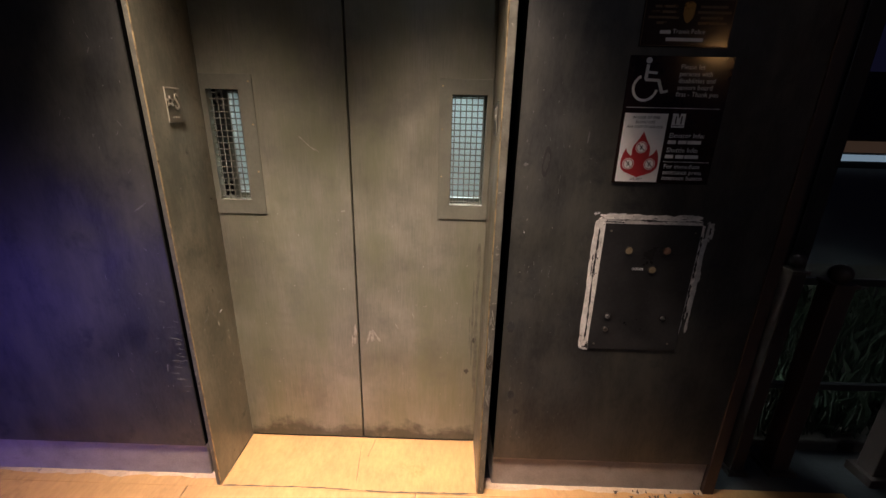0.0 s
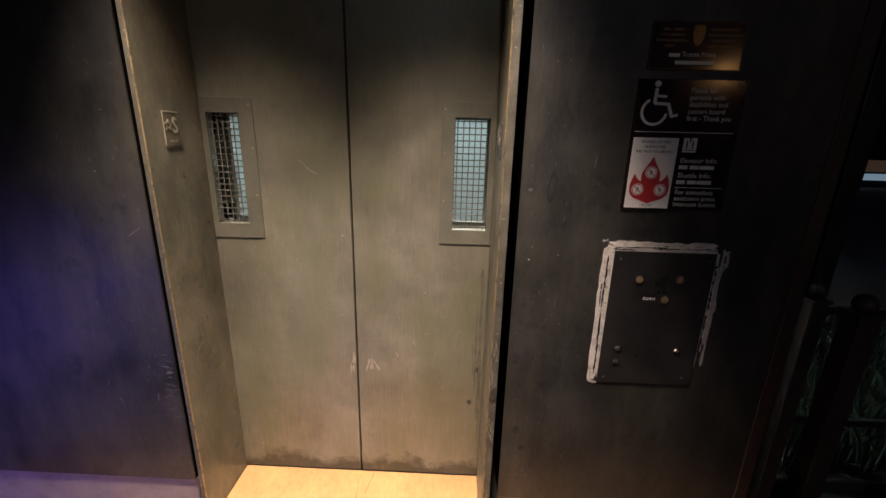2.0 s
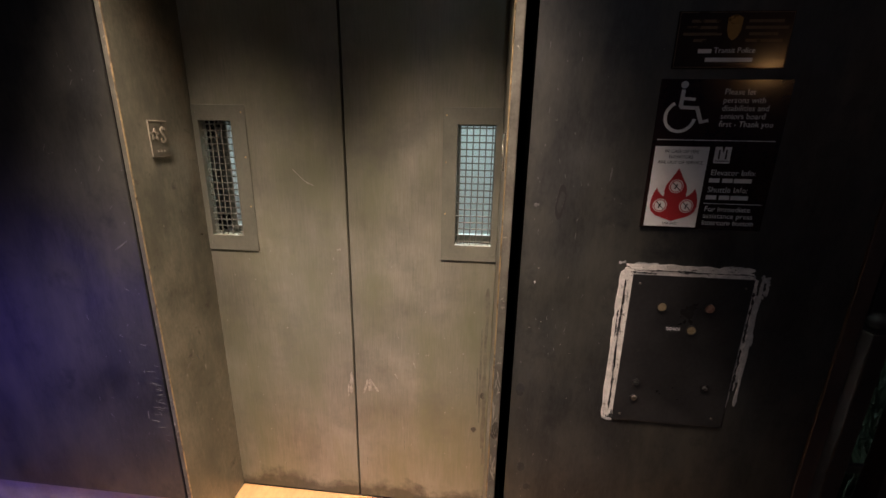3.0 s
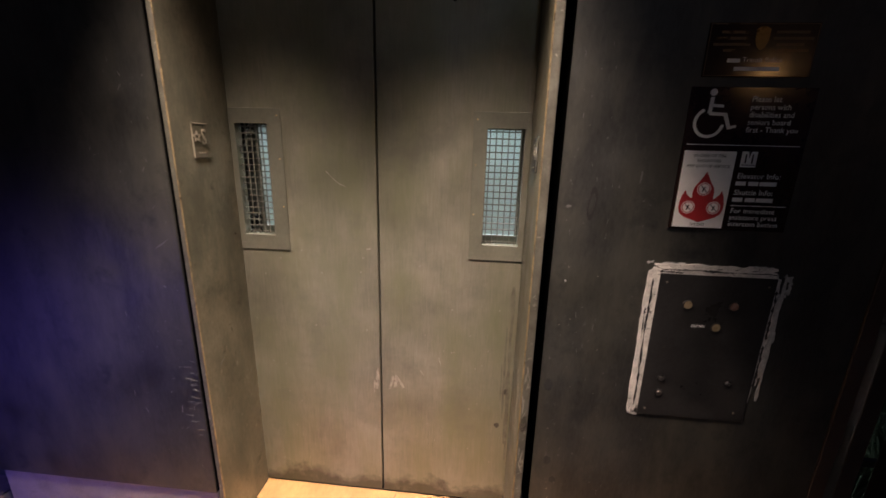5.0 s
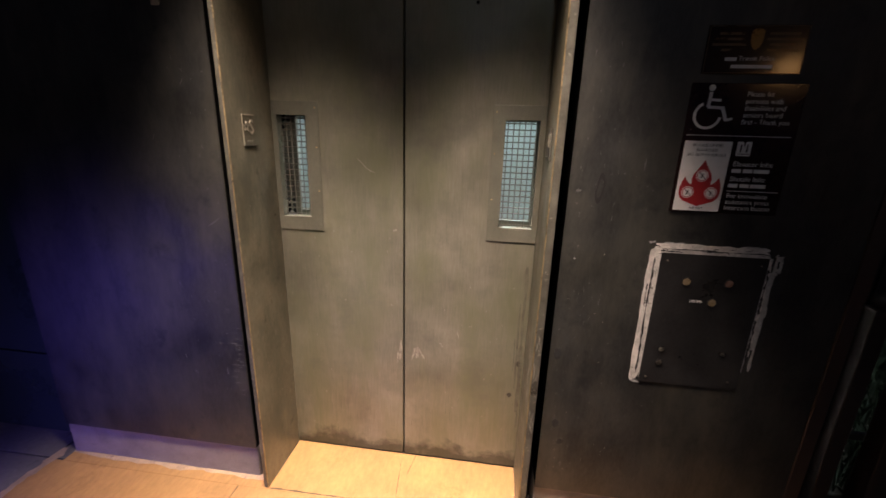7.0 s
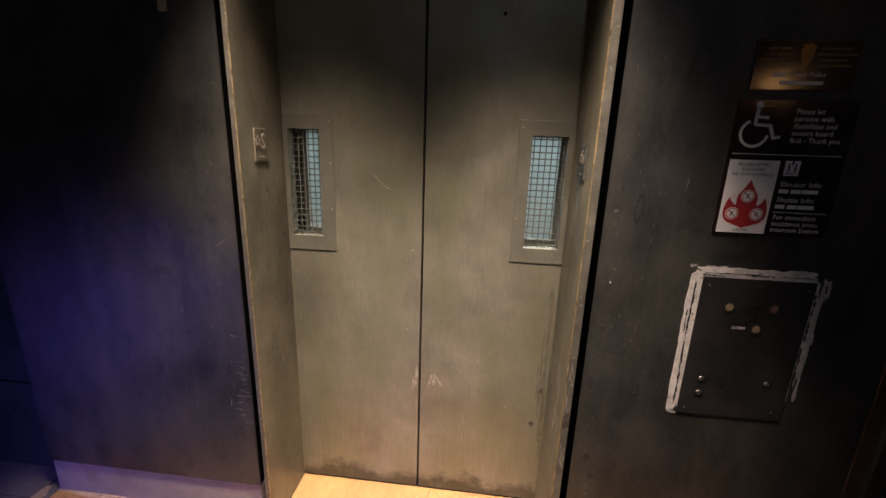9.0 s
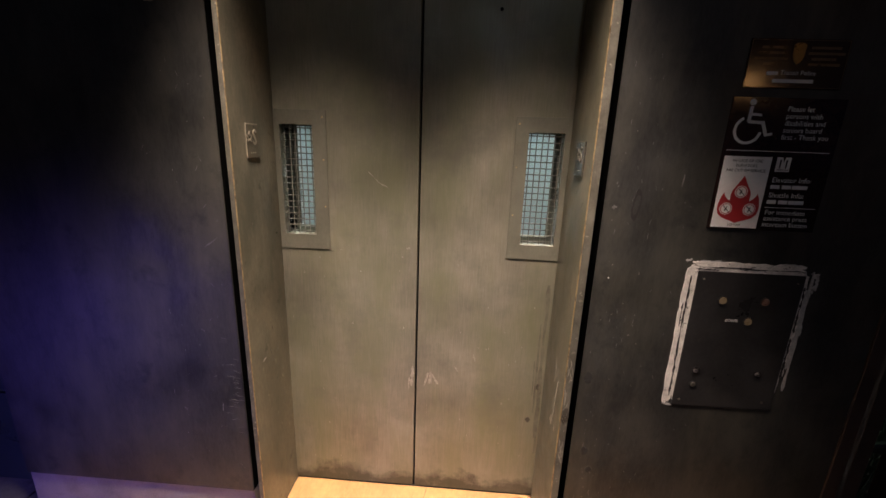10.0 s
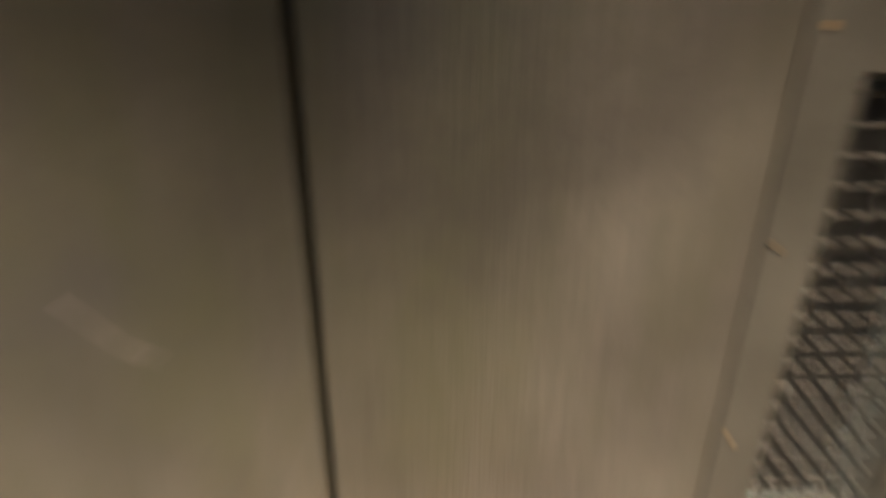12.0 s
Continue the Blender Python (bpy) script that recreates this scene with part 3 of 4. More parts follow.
words("Transit Police", 0.629, 1.6905, 0.0165, PY, GREY, plaque)
bar(0.613, 0.718, 1.6755, 0.009, PY, GREY, plaque)

notice = thing("lift_notice", (0.67, WALL - 0.002, 1.2605), "brown enamel notice with white lettering and symbol", "sign")
part("plate", box(0.524, 0.823, WALL - 0.004, WALL, 1.2675, 1.6335, 0.001), SIGN, notice)
NY, NB = WALL - 0.0048, WALL - 0.0038
# access symbol: head, back and seat, wheel
bm = disc(0.5785, 1.6205, 0.0085, NY, NB, 16)
part("symbol_dot", bm, GREY, notice)
bm = bmesh.new()
stroke(0.578, 1.6095, 0.5765, 1.5695, 0.009, NY, NB, bm)
stroke(0.578, 1.5895, 0.608, 1.5875, 0.007, NY, NB, bm)
part("symbol_back", bm, GREY, notice)
bm = bmesh.new()
stroke(0.576, 1.5695, 0.616, 1.5675, 0.008, NY, NB, bm)
stroke(0.614, 1.5705, 0.63, 1.5335, 0.009, NY, NB, bm)
stroke(0.627, 1.5345, 0.646, 1.5395, 0.007, NY, NB, bm)
part("symbol_seat", bm, GREY, notice)
part("symbol_wheel", arc(0.579, 1.547, 0.0345, 0.0075, 118, 352, NY, NB, 26), GREY, notice)
for k, s in enumerate(("Please let", "persons with", "disabilities and", "seniors board", "first - Thank you")):
    words(s, 0.672, 1.599 - 0.0185 * k, 0.0195, NY, GREY, notice, squeeze=0.95)
bar(0.534, 0.81, 1.4925, 0.0016, NY, GREY, notice, "rule")
fire = part("fire_panel", flat([(0.533, 1.2725), (0.662, 1.2725), (0.662, 1.4765), (0.533, 1.4765)], NY, NB), WHITE, notice, "white panel with a red flame")
FY, FB = WALL - 0.0054, WALL - 0.0046
for k, s in enumerate(("IN CASE OF FIRE", "ELEVATORS", "ARE OUT OF SERVICE")):
    words(s, 0.5975, 1.461 - 0.0135 * k, 0.0112, FY, BLACK, fire, align="CENTER")
words("USE EXIT", 0.5975, 1.278, 0.0095, FY, BLACK, fire, align="CENTER")


# one flame with a tall middle tongue and two side tongues
HALF_FLAME = ((0.008, 1.408), (0.0153, 1.3955), (0.0245, 1.381), (0.0275, 1.368), (0.0265, 1.357), (0.028, 1.3508), (0.036, 1.357), (0.0425, 1.364), (0.0465, 1.3735), (0.053, 1.359), (0.0575, 1.3396), (0.0575, 1.325), (0.0535, 1.3125), (0.042, 1.302), (0.024, 1.2955), (0.01, 1.291))
outline = [(0.5985, 1.4234)] + [(0.5985 + x, z) for x, z in HALF_FLAME] + [(0.5985, 1.2865)] + [(0.5985 - x, z) for x, z in HALF_FLAME[::-1]]
part("flame", flat(outline, FY, FB), RED, fire)
for cx, cz in ((0.598, 1.3775), (0.565, 1.3275), (0.6305, 1.3275)):
    badge = part("badge", disc(cx, cz, 0.0175, FY - 0.0005, FY + 0.0001), WHITE, fire)
    part("badge_ring", arc(cx, cz, 0.0145, 0.002, 0, 360, FY - 0.0009, FY - 0.0004, 20), RED, fire)
    bm = stroke(cx - 0.009, cz + 0.009, cx + 0.009, cz - 0.009, 0.002, FY - 0.0009, FY - 0.0004)
    stroke(cx - 0.003, cz - 0.007, cx + 0.002, cz + 0.006, 0.003, FY - 0.0009, FY - 0.0004, bm)
    part("badge_mark", bm, BLACK, fire)
# white block mark with dark bars
mark = part("block_mark", flat([(0.676, 1.4375), (0.714, 1.4375), (0.714, 1.4775), (0.676, 1.4775)], NY, NB), GREY, notice)
bm = bmesh.new()
for a, b, c, d in ((0.685, 0.6885, 1.4475, 1.4705), (0.7015, 0.705, 1.4475, 1.4705), (0.679, 0.711, 1.442, 1.444)):
    flat([(a, c), (b, c), (b, d), (a, d)], NY - 0.0006, NY + 0.0001, bm)
flat([(0.6915, 1.4775), (0.695, 1.4615), (0.6985, 1.4775)], NY - 0.0006, NY + 0.0001, bm)
part("block_bars", bm, SIGN, mark)
words("Elevator Info:", 0.675, 1.408, 0.02, NY, GREY, notice)
bar(0.675, 0.70, 1.395, 0.0105, NY, GREY, notice)
bar(0.7065, 0.7315, 1.395, 0.0105, NY, GREY, notice)
bar(0.7345, 0.776, 1.395, 0.0105, NY, GREY, notice)
words("Shuttle Info:", 0.675, 1.365, 0.02, NY, GREY, notice)
bar(0.675, 0.70, 1.352, 0.0105, NY, GREY, notice)
bar(0.7065, 0.7315, 1.352, 0.0105, NY, GREY, notice)
bar(0.7345, 0.776, 1.352, 0.0105, NY, GREY, notice)
bar(0.672, 0.812, 1.336, 0.0015, NY, GREY, notice, "rule")
for k, s in enumerate(("For immediate", "assistance press", "intercom button")):
    words(s, 0.676, 1.316 - 0.0178 * k, 0.019, NY, GREY, notice)

# ---- the call station ----
station = thing("call_station", (0.685, WALL - 0.004, 0.668), "black call plate with indicator lamps and key switches", "call panel")
part("plate", box(0.527, 0.842, WALL - 0.004, WALL, 0.668, 1.135, 0.0015), PLATE, station)
CY = WALL - 0.004
for x, z, mat in ((0.616, 1.044, LENS), (0.742, 1.046, LENS_RED), (0.705, 0.978, LENS)):
    lamp = part("indicator", rod((x, CY - 0.0025, z), (x, CY + 0.001, z), 0.0115, 20), mat, station, "round amber indicator")
    part("bezel", arc(x, z, 0.0132, 0.0026, 0, 360, CY - 0.0025, CY + 0.0005, 22), DARK_STEEL, lamp)
words("DOWN", 0.6365, 0.9745, 0.0135, CY - 0.0006, GREY, station, squeeze=0.82)
for x, z, r, mat in ((0.582, 0.799, 0.0095, SCREW), (0.774, 0.797, 0.0095, SCREW), (0.582, 0.748, 0.0095, SCREW_DULL), (0.548, 1.11, 0.0035, SCREW_DULL), (0.822, 1.11, 0.003, SCREW_DULL), (0.81, 0.697, 0.004, SCREW_DULL), (0.548, 0.69, 0.004, SCREW_DULL)):
    bm = rod((x, CY + 0.001, z), (x, CY - 0.003, z), r, 16, r2=r * 0.75)
    key = part("key_switch" if r > 0.005 else "screw", bm, mat, station, "small steel key switch" if r > 0.005 else "")
    if r > 0.005:
        part("bezel", arc(x, z, r + 0.0016, 0.003, 0, 360, CY - 0.002, CY + 0.0005, 18), DARK_STEEL, key)
        part("slot", stroke(x - r * 0.5, z + 0.001, x + r * 0.5, z - 0.001, 0.0018, CY - 0.0034, CY - 0.0028), BLACK, key)

sealant = thing("sealant_bead", (0.685, WALL, 0.668), "dirty white torn sealant round the call plate", "sealant")
SY = WALL - 0.0022
sides = (
    ((0.499, 1.154), (0.502, 0.672), 0.028, CAULK), ((0.496, 1.156), (0.848, 1.155), 0.036, CAULK), ((0.834, 1.15), (0.838, 0.72), 0.031, SCRAP),
)
rnd = random.Random(5)
for (x0, z0), (x1, z1), wide, mat in sides:
    upright = abs(z1 - z0) > abs(x1 - x0)
    for k in range(5):
        off = wide * (k / 4 - 0.1)
        dx, dz = (off, 0) if upright else (0, -off)
        f0, f1 = rnd.uniform(0, 0.04), rnd.uniform(0.96, 1.01)
        if mat is SCRAP and k > 1:
            f0, f1 = rnd.uniform(0, 0.2), rnd.uniform(0.75, 1)
        a = (x0 + (x1 - x0) * f0 + dx, z0 + (z1 - z0) * f0 + dz)
        b = (x0 + (x1 - x0) * f1 + dx, z0 + (z1 - z0) * f1 + dz)
        part("bead", ragged(*a, *b, wide * rnd.uniform(0.2, 0.34), SY - 0.0006 * rnd.random(), WALL, 40 + k + int(1000 * wide), 22, 0.4), CAULK if (mat is SCRAP and k in (0, 2)) else mat, sealant)
for k, (x0, z0, x1, z1, w) in enumerate(((0.5088, 1.1185, 0.511, 0.8485, 0.004), (0.5116, 0.8885, 0.514, 0.6985, 0.0045), (0.5002, 1.0285, 0.502, 0.9485, 0.003), (0.548, 1.1475, 0.688, 1.1485, 0.003), (0.6478, 1.1445, 0.823, 1.1475, 0.0025), (0.5177, 1.1415, 0.5876, 1.1395, 0.003), (0.847, 1.0985, 0.848, 0.9485, 0.005), (0.8472, 0.9285, 0.8476, 0.7885, 0.005))):
    part("crack", ragged(x0, z0, x1, z1, w, SY - 0.0012, WALL, 80 + k, 20, 0.8), PLATE, sealant)
for sd, (x0, z0, x1, z1, w) in enumerate(((0.8578, 1.1435, 0.8802, 1.1285, 0.012), (0.8792, 1.1285, 0.8756, 1.0885, 0.012), (0.8736, 1.0885, 0.8572, 1.0785, 0.012), (0.8662, 0.9785, 0.8696, 0.9385, 0.008), (0.5286, 1.1635, 0.5887, 1.1665, 0.006), (0.7686, 1.1645, 0.8286, 1.1635, 0.006), (0.4866, 1.1635, 0.5038, 1.1685, 0.006), (0.4989, 0.6705, 0.5286, 0.6635, 0.008), (0.8564, 0.9085, 0.8604, 0.8585, 0.006))):
    part("smear", ragged(x0, z0, x1, z1, w, WALL - 0.0012, WALL, sd + 30, 7, 0.6), SCRAP, sealant)

# marks on the cladding
marks = thing("cladding_scuffs", (0.35, WALL, 0.4), "pale scratches and dark smudges on dark cladding", "scuff marks")
my0, my1 = WALL - 0.0006, WALL + 0.0005
part("loop_mark", arc(0, 0, 0.045, 0.022, 0, 360, my0, my1, 30), BLACK, marks)
loop = marks.children[0]
loop.data.transform(Matrix.Translation((0.314, 0, 1.326)) @ Matrix.Rotation(radians(4), 4, "Y") @ Matrix.Diagonal((0.22, 1, 0.86, 1)))
for v in loop.data.vertices:
    v.co.x += 0.0011 * math.sin(v.co.z * 95)
    v.co.y = my0 if v.co.y < WALL - 0.0001 else my1
for sd, (x, z, rx, rz) in enumerate(((0.247, 0.743, 0.013, 0.022), (0.268, 0.455, 0.013, 0.017), (0.292, 0.378, 0.012, 0.012))):
    part("smudge", blot(x, z, rx, rz, my0, my1, sd, 28, 0.12), SOFT_SMUDGE, marks)
rnd = random.Random(77)
for k in range(60):
    x, z, r = 0.242 + abs(rnd.gauss(0, 0.14)), rnd.uniform(0.25, 1.7), rnd.uniform(0.0007, 0.0016)
    part("fleck", blot(x, z, r, r * rnd.uniform(1, 2.5), my0, my1, k + 900, 6, 0.4), FAINT, marks)
for k in range(44):
    x = 0.245 + abs(rnd.gauss(0, 0.09))
    z = rnd.uniform(0.22, 1.75)
    if k % 3 == 0:
        part("fleck", blot(x, z, 0.0012, 0.0015, my0, my1, k, 7, 0.4), SCRATCH, marks)
    else:
        part("scratch", ragged(x, z, x + rnd.uniform(-0.004, 0.004), z + rnd.uniform(0.006, 0.02), 0.0011, my0, my1, k, 5, 0.6), FAINT, marks)
part("scratch", ragged(0.434, 1.385, 0.436, 1.42, 0.003, my0, my1, 501, 7, 0.6), FAINT, marks)
part("scratch", ragged(0.244, 1.315, 0.258, 1.319, 0.008, my0, my1, 502, 6, 0.6), FAINT, marks)
part("scratch", ragged(0.262, 1.096, 0.265, 1.097, 0.005, my0, my1, 503, 5, 0.6), WHITE, marks)
marks_w = thing("cladding_scuffs", (-1.0, WALL, 0.4), "faint pale scratches on dark steel cladding", "scuff marks")
for k in range(16):
    x = -0.95 - abs(rnd.gauss(0, 0.16))
    z = rnd.uniform(0.25, 1.7)
    part("scratch", ragged(x, z, x + rnd.uniform(-0.012, 0.012), z + rnd.uniform(0.004, 0.02), 0.0011, my0, my1, k + 200, 5, 0.6), FAINT, marks_w)
for k in range(34):
    x, z, r = -0.95 - abs(rnd.gauss(0, 0.13)), rnd.uniform(0.25, 1.7), rnd.uniform(0.0007, 0.0016)
    part("fleck", blot(x, z, r, r * rnd.uniform(1, 2.5), my0, my1, k + 960, 6, 0.4), FAINT, marks_w)
part("scratch", ragged(-1.03, 1.13, -0.985, 1.16, 0.004, my0, my1, 300, 7, 0.6), FAINT, marks_w)
part("scratch", ragged(-1.035, 0.51, -1.032, 0.54, 0.003, my0, my1, 301, 7, 0.6), FAINT, marks_w)
rnd = random.Random(91)
for k in range(30):
    x, z = -0.95 - abs(rnd.gauss(0, 0.03)), rnd.gauss(0.6, 0.09)
    part("scuff", ragged(x, z, x - rnd.uniform(0.006, 0.03), z + rnd.uniform(-0.004, 0.004), rnd.uniform(0.001, 0.0025), my0 - 0.00001 * k, my1, k + 1400, 6, 0.7), DULL_SCUFF, marks_w)
tab = thing("tab", (-1.11, WALL - 0.003, 1.84), "small tan tab stuck on the cladding", "tab")
part("plate", box(-1.124, -1.096, WALL - 0.003, WALL, 1.84, 1.872, 0.001), TAB, tab)


# ---- downlights ----
for lx in LAMPS:
    dl = thing("downlight", (lx, LAMP_Y, SOFFIT), "recessed warm downlight in the canopy soffit", "downlight", "downlights over the lift doors")
    bm = bmesh.new()
    ring = [[], []]
    for j, r in enumerate((0.05, 0.07)):
        ring[j] = [[bm.verts.new((lx + r * math.cos(2 * math.pi * k / 24), LAMP_Y + r * math.sin(2 * math.pi * k / 24), z)) for k in range(24)] for z in (SOFFIT - 0.008, SOFFIT - 0.0005)]
    for k in range(24):
        n = (k + 1) % 24
        bm.faces.new((ring[0][0][k], ring[0][0][n], ring[1][0][n], ring[1][0][k]))
        bm.faces.new((ring[0][1][k], ring[0][1][n], ring[1][1][n], ring[1][1][k]))
        for j in (0, 1):
            bm.faces.new((ring[j][0][k], ring[j][0][n], ring[j][1][n], ring[j][1][k]))
    bmesh.ops.recalc_face_normals(bm, faces=bm.faces)
    part("trim_ring", bm, SCREW_DULL, dl)
    part("lamp", rod((lx, LAMP_Y, SOFFIT - 0.004), (lx, LAMP_Y, SOFFIT - 0.001), 0.048, 20), LAMP_FACE, dl, "lit warm lamp face")

# ---- street lamps behind the walk, the cool one an added fill ----
def street_lamp(px, py, height, r, label, bulb, mat_label):
    lamp = thing("street_lamp", (px, py, -0.03), label, "street lamp", "street lamps")
    part("post", rod((px, py, -0.03), (px, py, height - r), 0.06, 14, r2=0.04), DARK_STEEL, lamp)
    part("foot", rod((px, py, -0.03), (px, py, 0.3), 0.14, 14, r2=0.08), DARK_STEEL, lamp)
    bm = bmesh.new()
    bmesh.ops.create_uvsphere(bm, u_segments=20, v_segments=12, radius=r, matrix=Matrix.Translation((px, py, height)))
    part("globe", bm, bulb, lamp, mat_label, True)
    part("cap", rod((px, py, height + r * 0.9), (px, py, height + r * 1.3), r * 0.7, 14, r2=r * 0.2), DARK_STEEL, lamp)


street_lamp(*LAMP_POST, 4.15, 0.28, "dark post with a warm glowing globe", BULB, "warm glowing globe")
# This post and globe are added only to carry the cool fill.
street_lamp(*COOL_FILL_AT, 6.2, 0.22, "tall dark post with a cool white globe", COOL_FILL_BULB, "cool glowing globe")

# ---- the lift car behind the doors ----
CX0, CX1, CY0, CEIL = -1.5, 0.74, 1.735, 2.42
sill = thing("landing_sill", (SEAM, 1.60, -0.02), "grooved aluminium landing door sill", "door sill")
bm = box(LEFT - 0.2, RIGHT + 0.2, 1.55, 1.635, -0.03, -0.002)
part("plate", bm, STEEL, sill)
for k in range(3):
    part("rib", box(LEFT - 0.2, RIGHT + 0.2, 1.592 + 0.014 * k, 1.598 + 0.014 * k, -0.002, 0.003), STEEL, sill)

car = thing("lift_car", (SEAM, 2.8, 0.0), "stainless steel lift car with glazed sides and worn red floor", "lift car")
part("floor", box(CX0, CX1, CY0 + 0.045, BACK, -0.05, 0.0), CAR_FLOOR, car, "worn red vinyl floor")
csill = part("sill", box(LEFT - 0.1, RIGHT + 0.1, 1.648, CY0 + 0.045, -0.05, -0.001), STEEL, car, "grooved metal car sill")
for k in range(4):
    part("rib", box(LEFT, RIGHT, 1.71 + 0.014 * k, 1.716 + 0.014 * k, -0.001, 0.003), STEEL, csill)
part("ceiling", box(CX0 - 0.03, CX1 + 0.03, CY0, BACK + 0.03, CEIL, CEIL + 0.04), CEILING_MAT, car)
for nm, x0, x1 in (("soffit", CX0, CX0 + 0.2), ("soffit", CX1 - 0.2, CX1)):
    part(nm, box(x0, x1, CY0 + 0.05, BACK - 0.004, 2.195, CEIL, 0.004), STEEL, car)
for x0, x1 in ((-1.05, -0.5), (-0.2, 0.36)):
    part("light_diffuser", box(x0, x1, 1.95, BACK - 0.1, CEIL - 0.02, CEIL - 0.001), DIFFUSER, car, "glowing cool ceiling diffuser")
# front returns and header
for x0, x1 in ((CX0, LEFT - 0.005), (RIGHT + 0.005, CX1)):
    part("front_return", box(x0, x1, CY0, CY0 + 0.045, 0.0, CEIL, 0.003), STEEL, car)
part("header", box(LEFT - 0.005, RIGHT + 0.005, CY0, CY0 + 0.045, 2.13, CEIL), STEEL, car)
# rear wall
rear = part("rear_panel", box(CX0, CX1, BACK, BACK + 0.03, 0.72, CEIL), STEEL, car, "brushed stainless rear wall with a rubbed patch")
part("seam", box(-0.05, -0.046, BACK - 0.0015, BACK + 0.001, 0.82, CEIL - 0.02), SCREW_DULL, rear)
edges = (CX0, -0.756, -0.001, CX1)
for a, b in zip(edges, edges[1:]):
    lp = part("lower_panel", box(a + 0.003, b - 0.003, BACK - 0.004, BACK + 0.03, 0.0, 0.715, 0.002), STEEL_LOW, car, "matt stainless lower panel")
    c = (a + b) / 2
    for k in range(11):
        part("vent_slot", box(c - 0.135 + 0.026 * k, c - 0.121 + 0.026 * k, BACK - 0.006, BACK - 0.003, 0.035, 0.07), VOID, lp)
for k in range(12):
    part("vent_slot", box(-0.46 + 0.024 * k, -0.447 + 0.024 * k, BACK - 0.002, BACK + 0.001, 2.22, 2.27), VOID, rear)
rnd = random.Random(31)
for k in range(26):
    x, z = rnd.gauss(-0.75, 0.1), rnd.gauss(1.42, 0.12)
    part("rub_mark", ragged(x, z, x + rnd.uniform(-0.02, 0.02), z + rnd.uniform(0.03, 0.1), 0.012, BACK - 0.0009 - 0.00002 * k, BACK + 0.0005, k + 700, 8, 0.7), WHITE_STEEL, rear)


def flat_rail(name, bm_rail, posts, parent):
    r = part(name, bm_rail, STEEL, parent, "flat brushed handrail bar")
    for a, b in posts:
        part("bracket", rod(a, b, 0.012, 10), STEEL, r)


flat_rail("handrail", box(-1.367, 0.607, BACK - 0.075, BACK - 0.06, 0.674, 0.835, 0.003), [((x, BACK - 0.06, 0.74), (x, BACK - 0.003, 0.74)) for x in (-1.1, -0.35, 0.42)], car)
for xw, s in ((CX0, 1), (CX1, -1)):
    inner = xw + s * 0.05
    xs = sorted((xw - s * 0.02, inner))
    ends = (CY0 + 0.046, BACK - 0.005)
    for z0, z1, lab in ((0.0, 0.1, "bottom_rail"), (0.68, 0.82, "mid_rail"), (2.135, 2.195, "top_rail")):
        part(lab, box(*xs, *ends, z0, z1, 0.003), STEEL, car)
    for y0, y1 in ((CY0 + 0.046, CY0 + 0.2), (BACK - 0.1, BACK - 0.005)):
        for z0, z1 in ((0.1005, 0.6795), (0.8205, 2.1345)):
            part("stile", box(*xs, y0, y1, z0, z1, 0.002), STEEL, car)
    gx = sorted((xw + s * 0.01, xw + s * 0.018))
    for z0, z1 in ((0.1, 0.68), (0.82, 2.135)):
        part("side_glass", box(*gx, CY0 + 0.2, BACK - 0.1, z0, z1), PANE, car, "clear side glass").visible_shadow = False
    rx = sorted((xw + s * 0.1, xw + s * 0.115))
    flat_rail("handrail", box(*rx, CY0 + 0.3, BACK - 0.15, 0.66, 0.80, 0.003), [((inner, y, 0.75), (xw + s * 0.1, y, 0.75)) for y in (2.2, 2.8, 3.4)], car)

lift_door(LEFT, SEAM - 0.004, -0.886, -0.696, -0.866, -0.747, "closed stainless car door leaf with window", 1.672, STEEL, FROSTED, False)
lift_door(SEAM + 0.004, RIGHT, -0.031, 0.1595, 0.015, 0.139, "closed stainless car door leaf with window", 1.672, STEEL, FROSTED, False)

# ---- glazed shaft round the car ----
shaft_floor = setting("shaft_floor", box(-2.0, 1.3, 1.64, BACK + 0.6, -0.03, -0.02), DARK_STEEL, "dark pit floor under the lift car", "floor")
for x in (-1.74, 1.0):
    for y in (2.55, BACK + 0.3):
        col = thing("shaft_column", (x, y, -0.02), "white painted steel column of the lift shaft", "column", "shaft columns")
        part("flange", box(x - 0.1, x + 0.1, y - 0.1, y - 0.088, -0.02, 2.94), WHITE_STEEL, col)
        part("flange", box(x - 0.1, x + 0.1, y + 0.088, y + 0.1, -0.02, 2.94), WHITE_STEEL, col)
        part("web", box(x - 0.006, x + 0.006, y - 0.087, y + 0.087, -0.02, 2.94), WHITE_STEEL, col)
        part("base_plate", box(x - 0.13, x + 0.13, y - 0.13, y + 0.13, -0.02, 0.0), WHITE_STEEL, col)
    br = thing("shaft_brace", (x, 3.3, 0.0), "white diagonal brace bolted between shaft columns", "brace", "shaft braces")
    part("bar", rod((x, 2.66, 1.75), (x, BACK + 0.2, 0.1), 0.03, 8), WHITE_STEEL, br)
    part("gusset", box(x - 0.01, x + 0.01, 2.64, 2.76, 1.66, 1.86, 0.002), WHITE_STEEL, br)
setting("wall_shaft_back", box(-2.0, 1.3, BACK + 0.55, BACK + 0.6, -0.02, 2.94), SIDE_PANEL, "dark back wall of the lift shaft", "wall")
setting("shaft_roof", box(-2.0, 1.3, DOORS + 0.16, BACK + 0.6, 2.95, 3.05), CANOPY, "plain dark roof over the lift shaft", "ceiling")

# ---- end of the wall: trim, column, railing posts and planting ----
setting("trim_east", box(1.0905, 1.135, WALL - 0.006, WALL + 0.08, -0.02, SOFFIT, 0.002), BROWN_STEEL, "thin brown angle trim at the wall end", "trim")
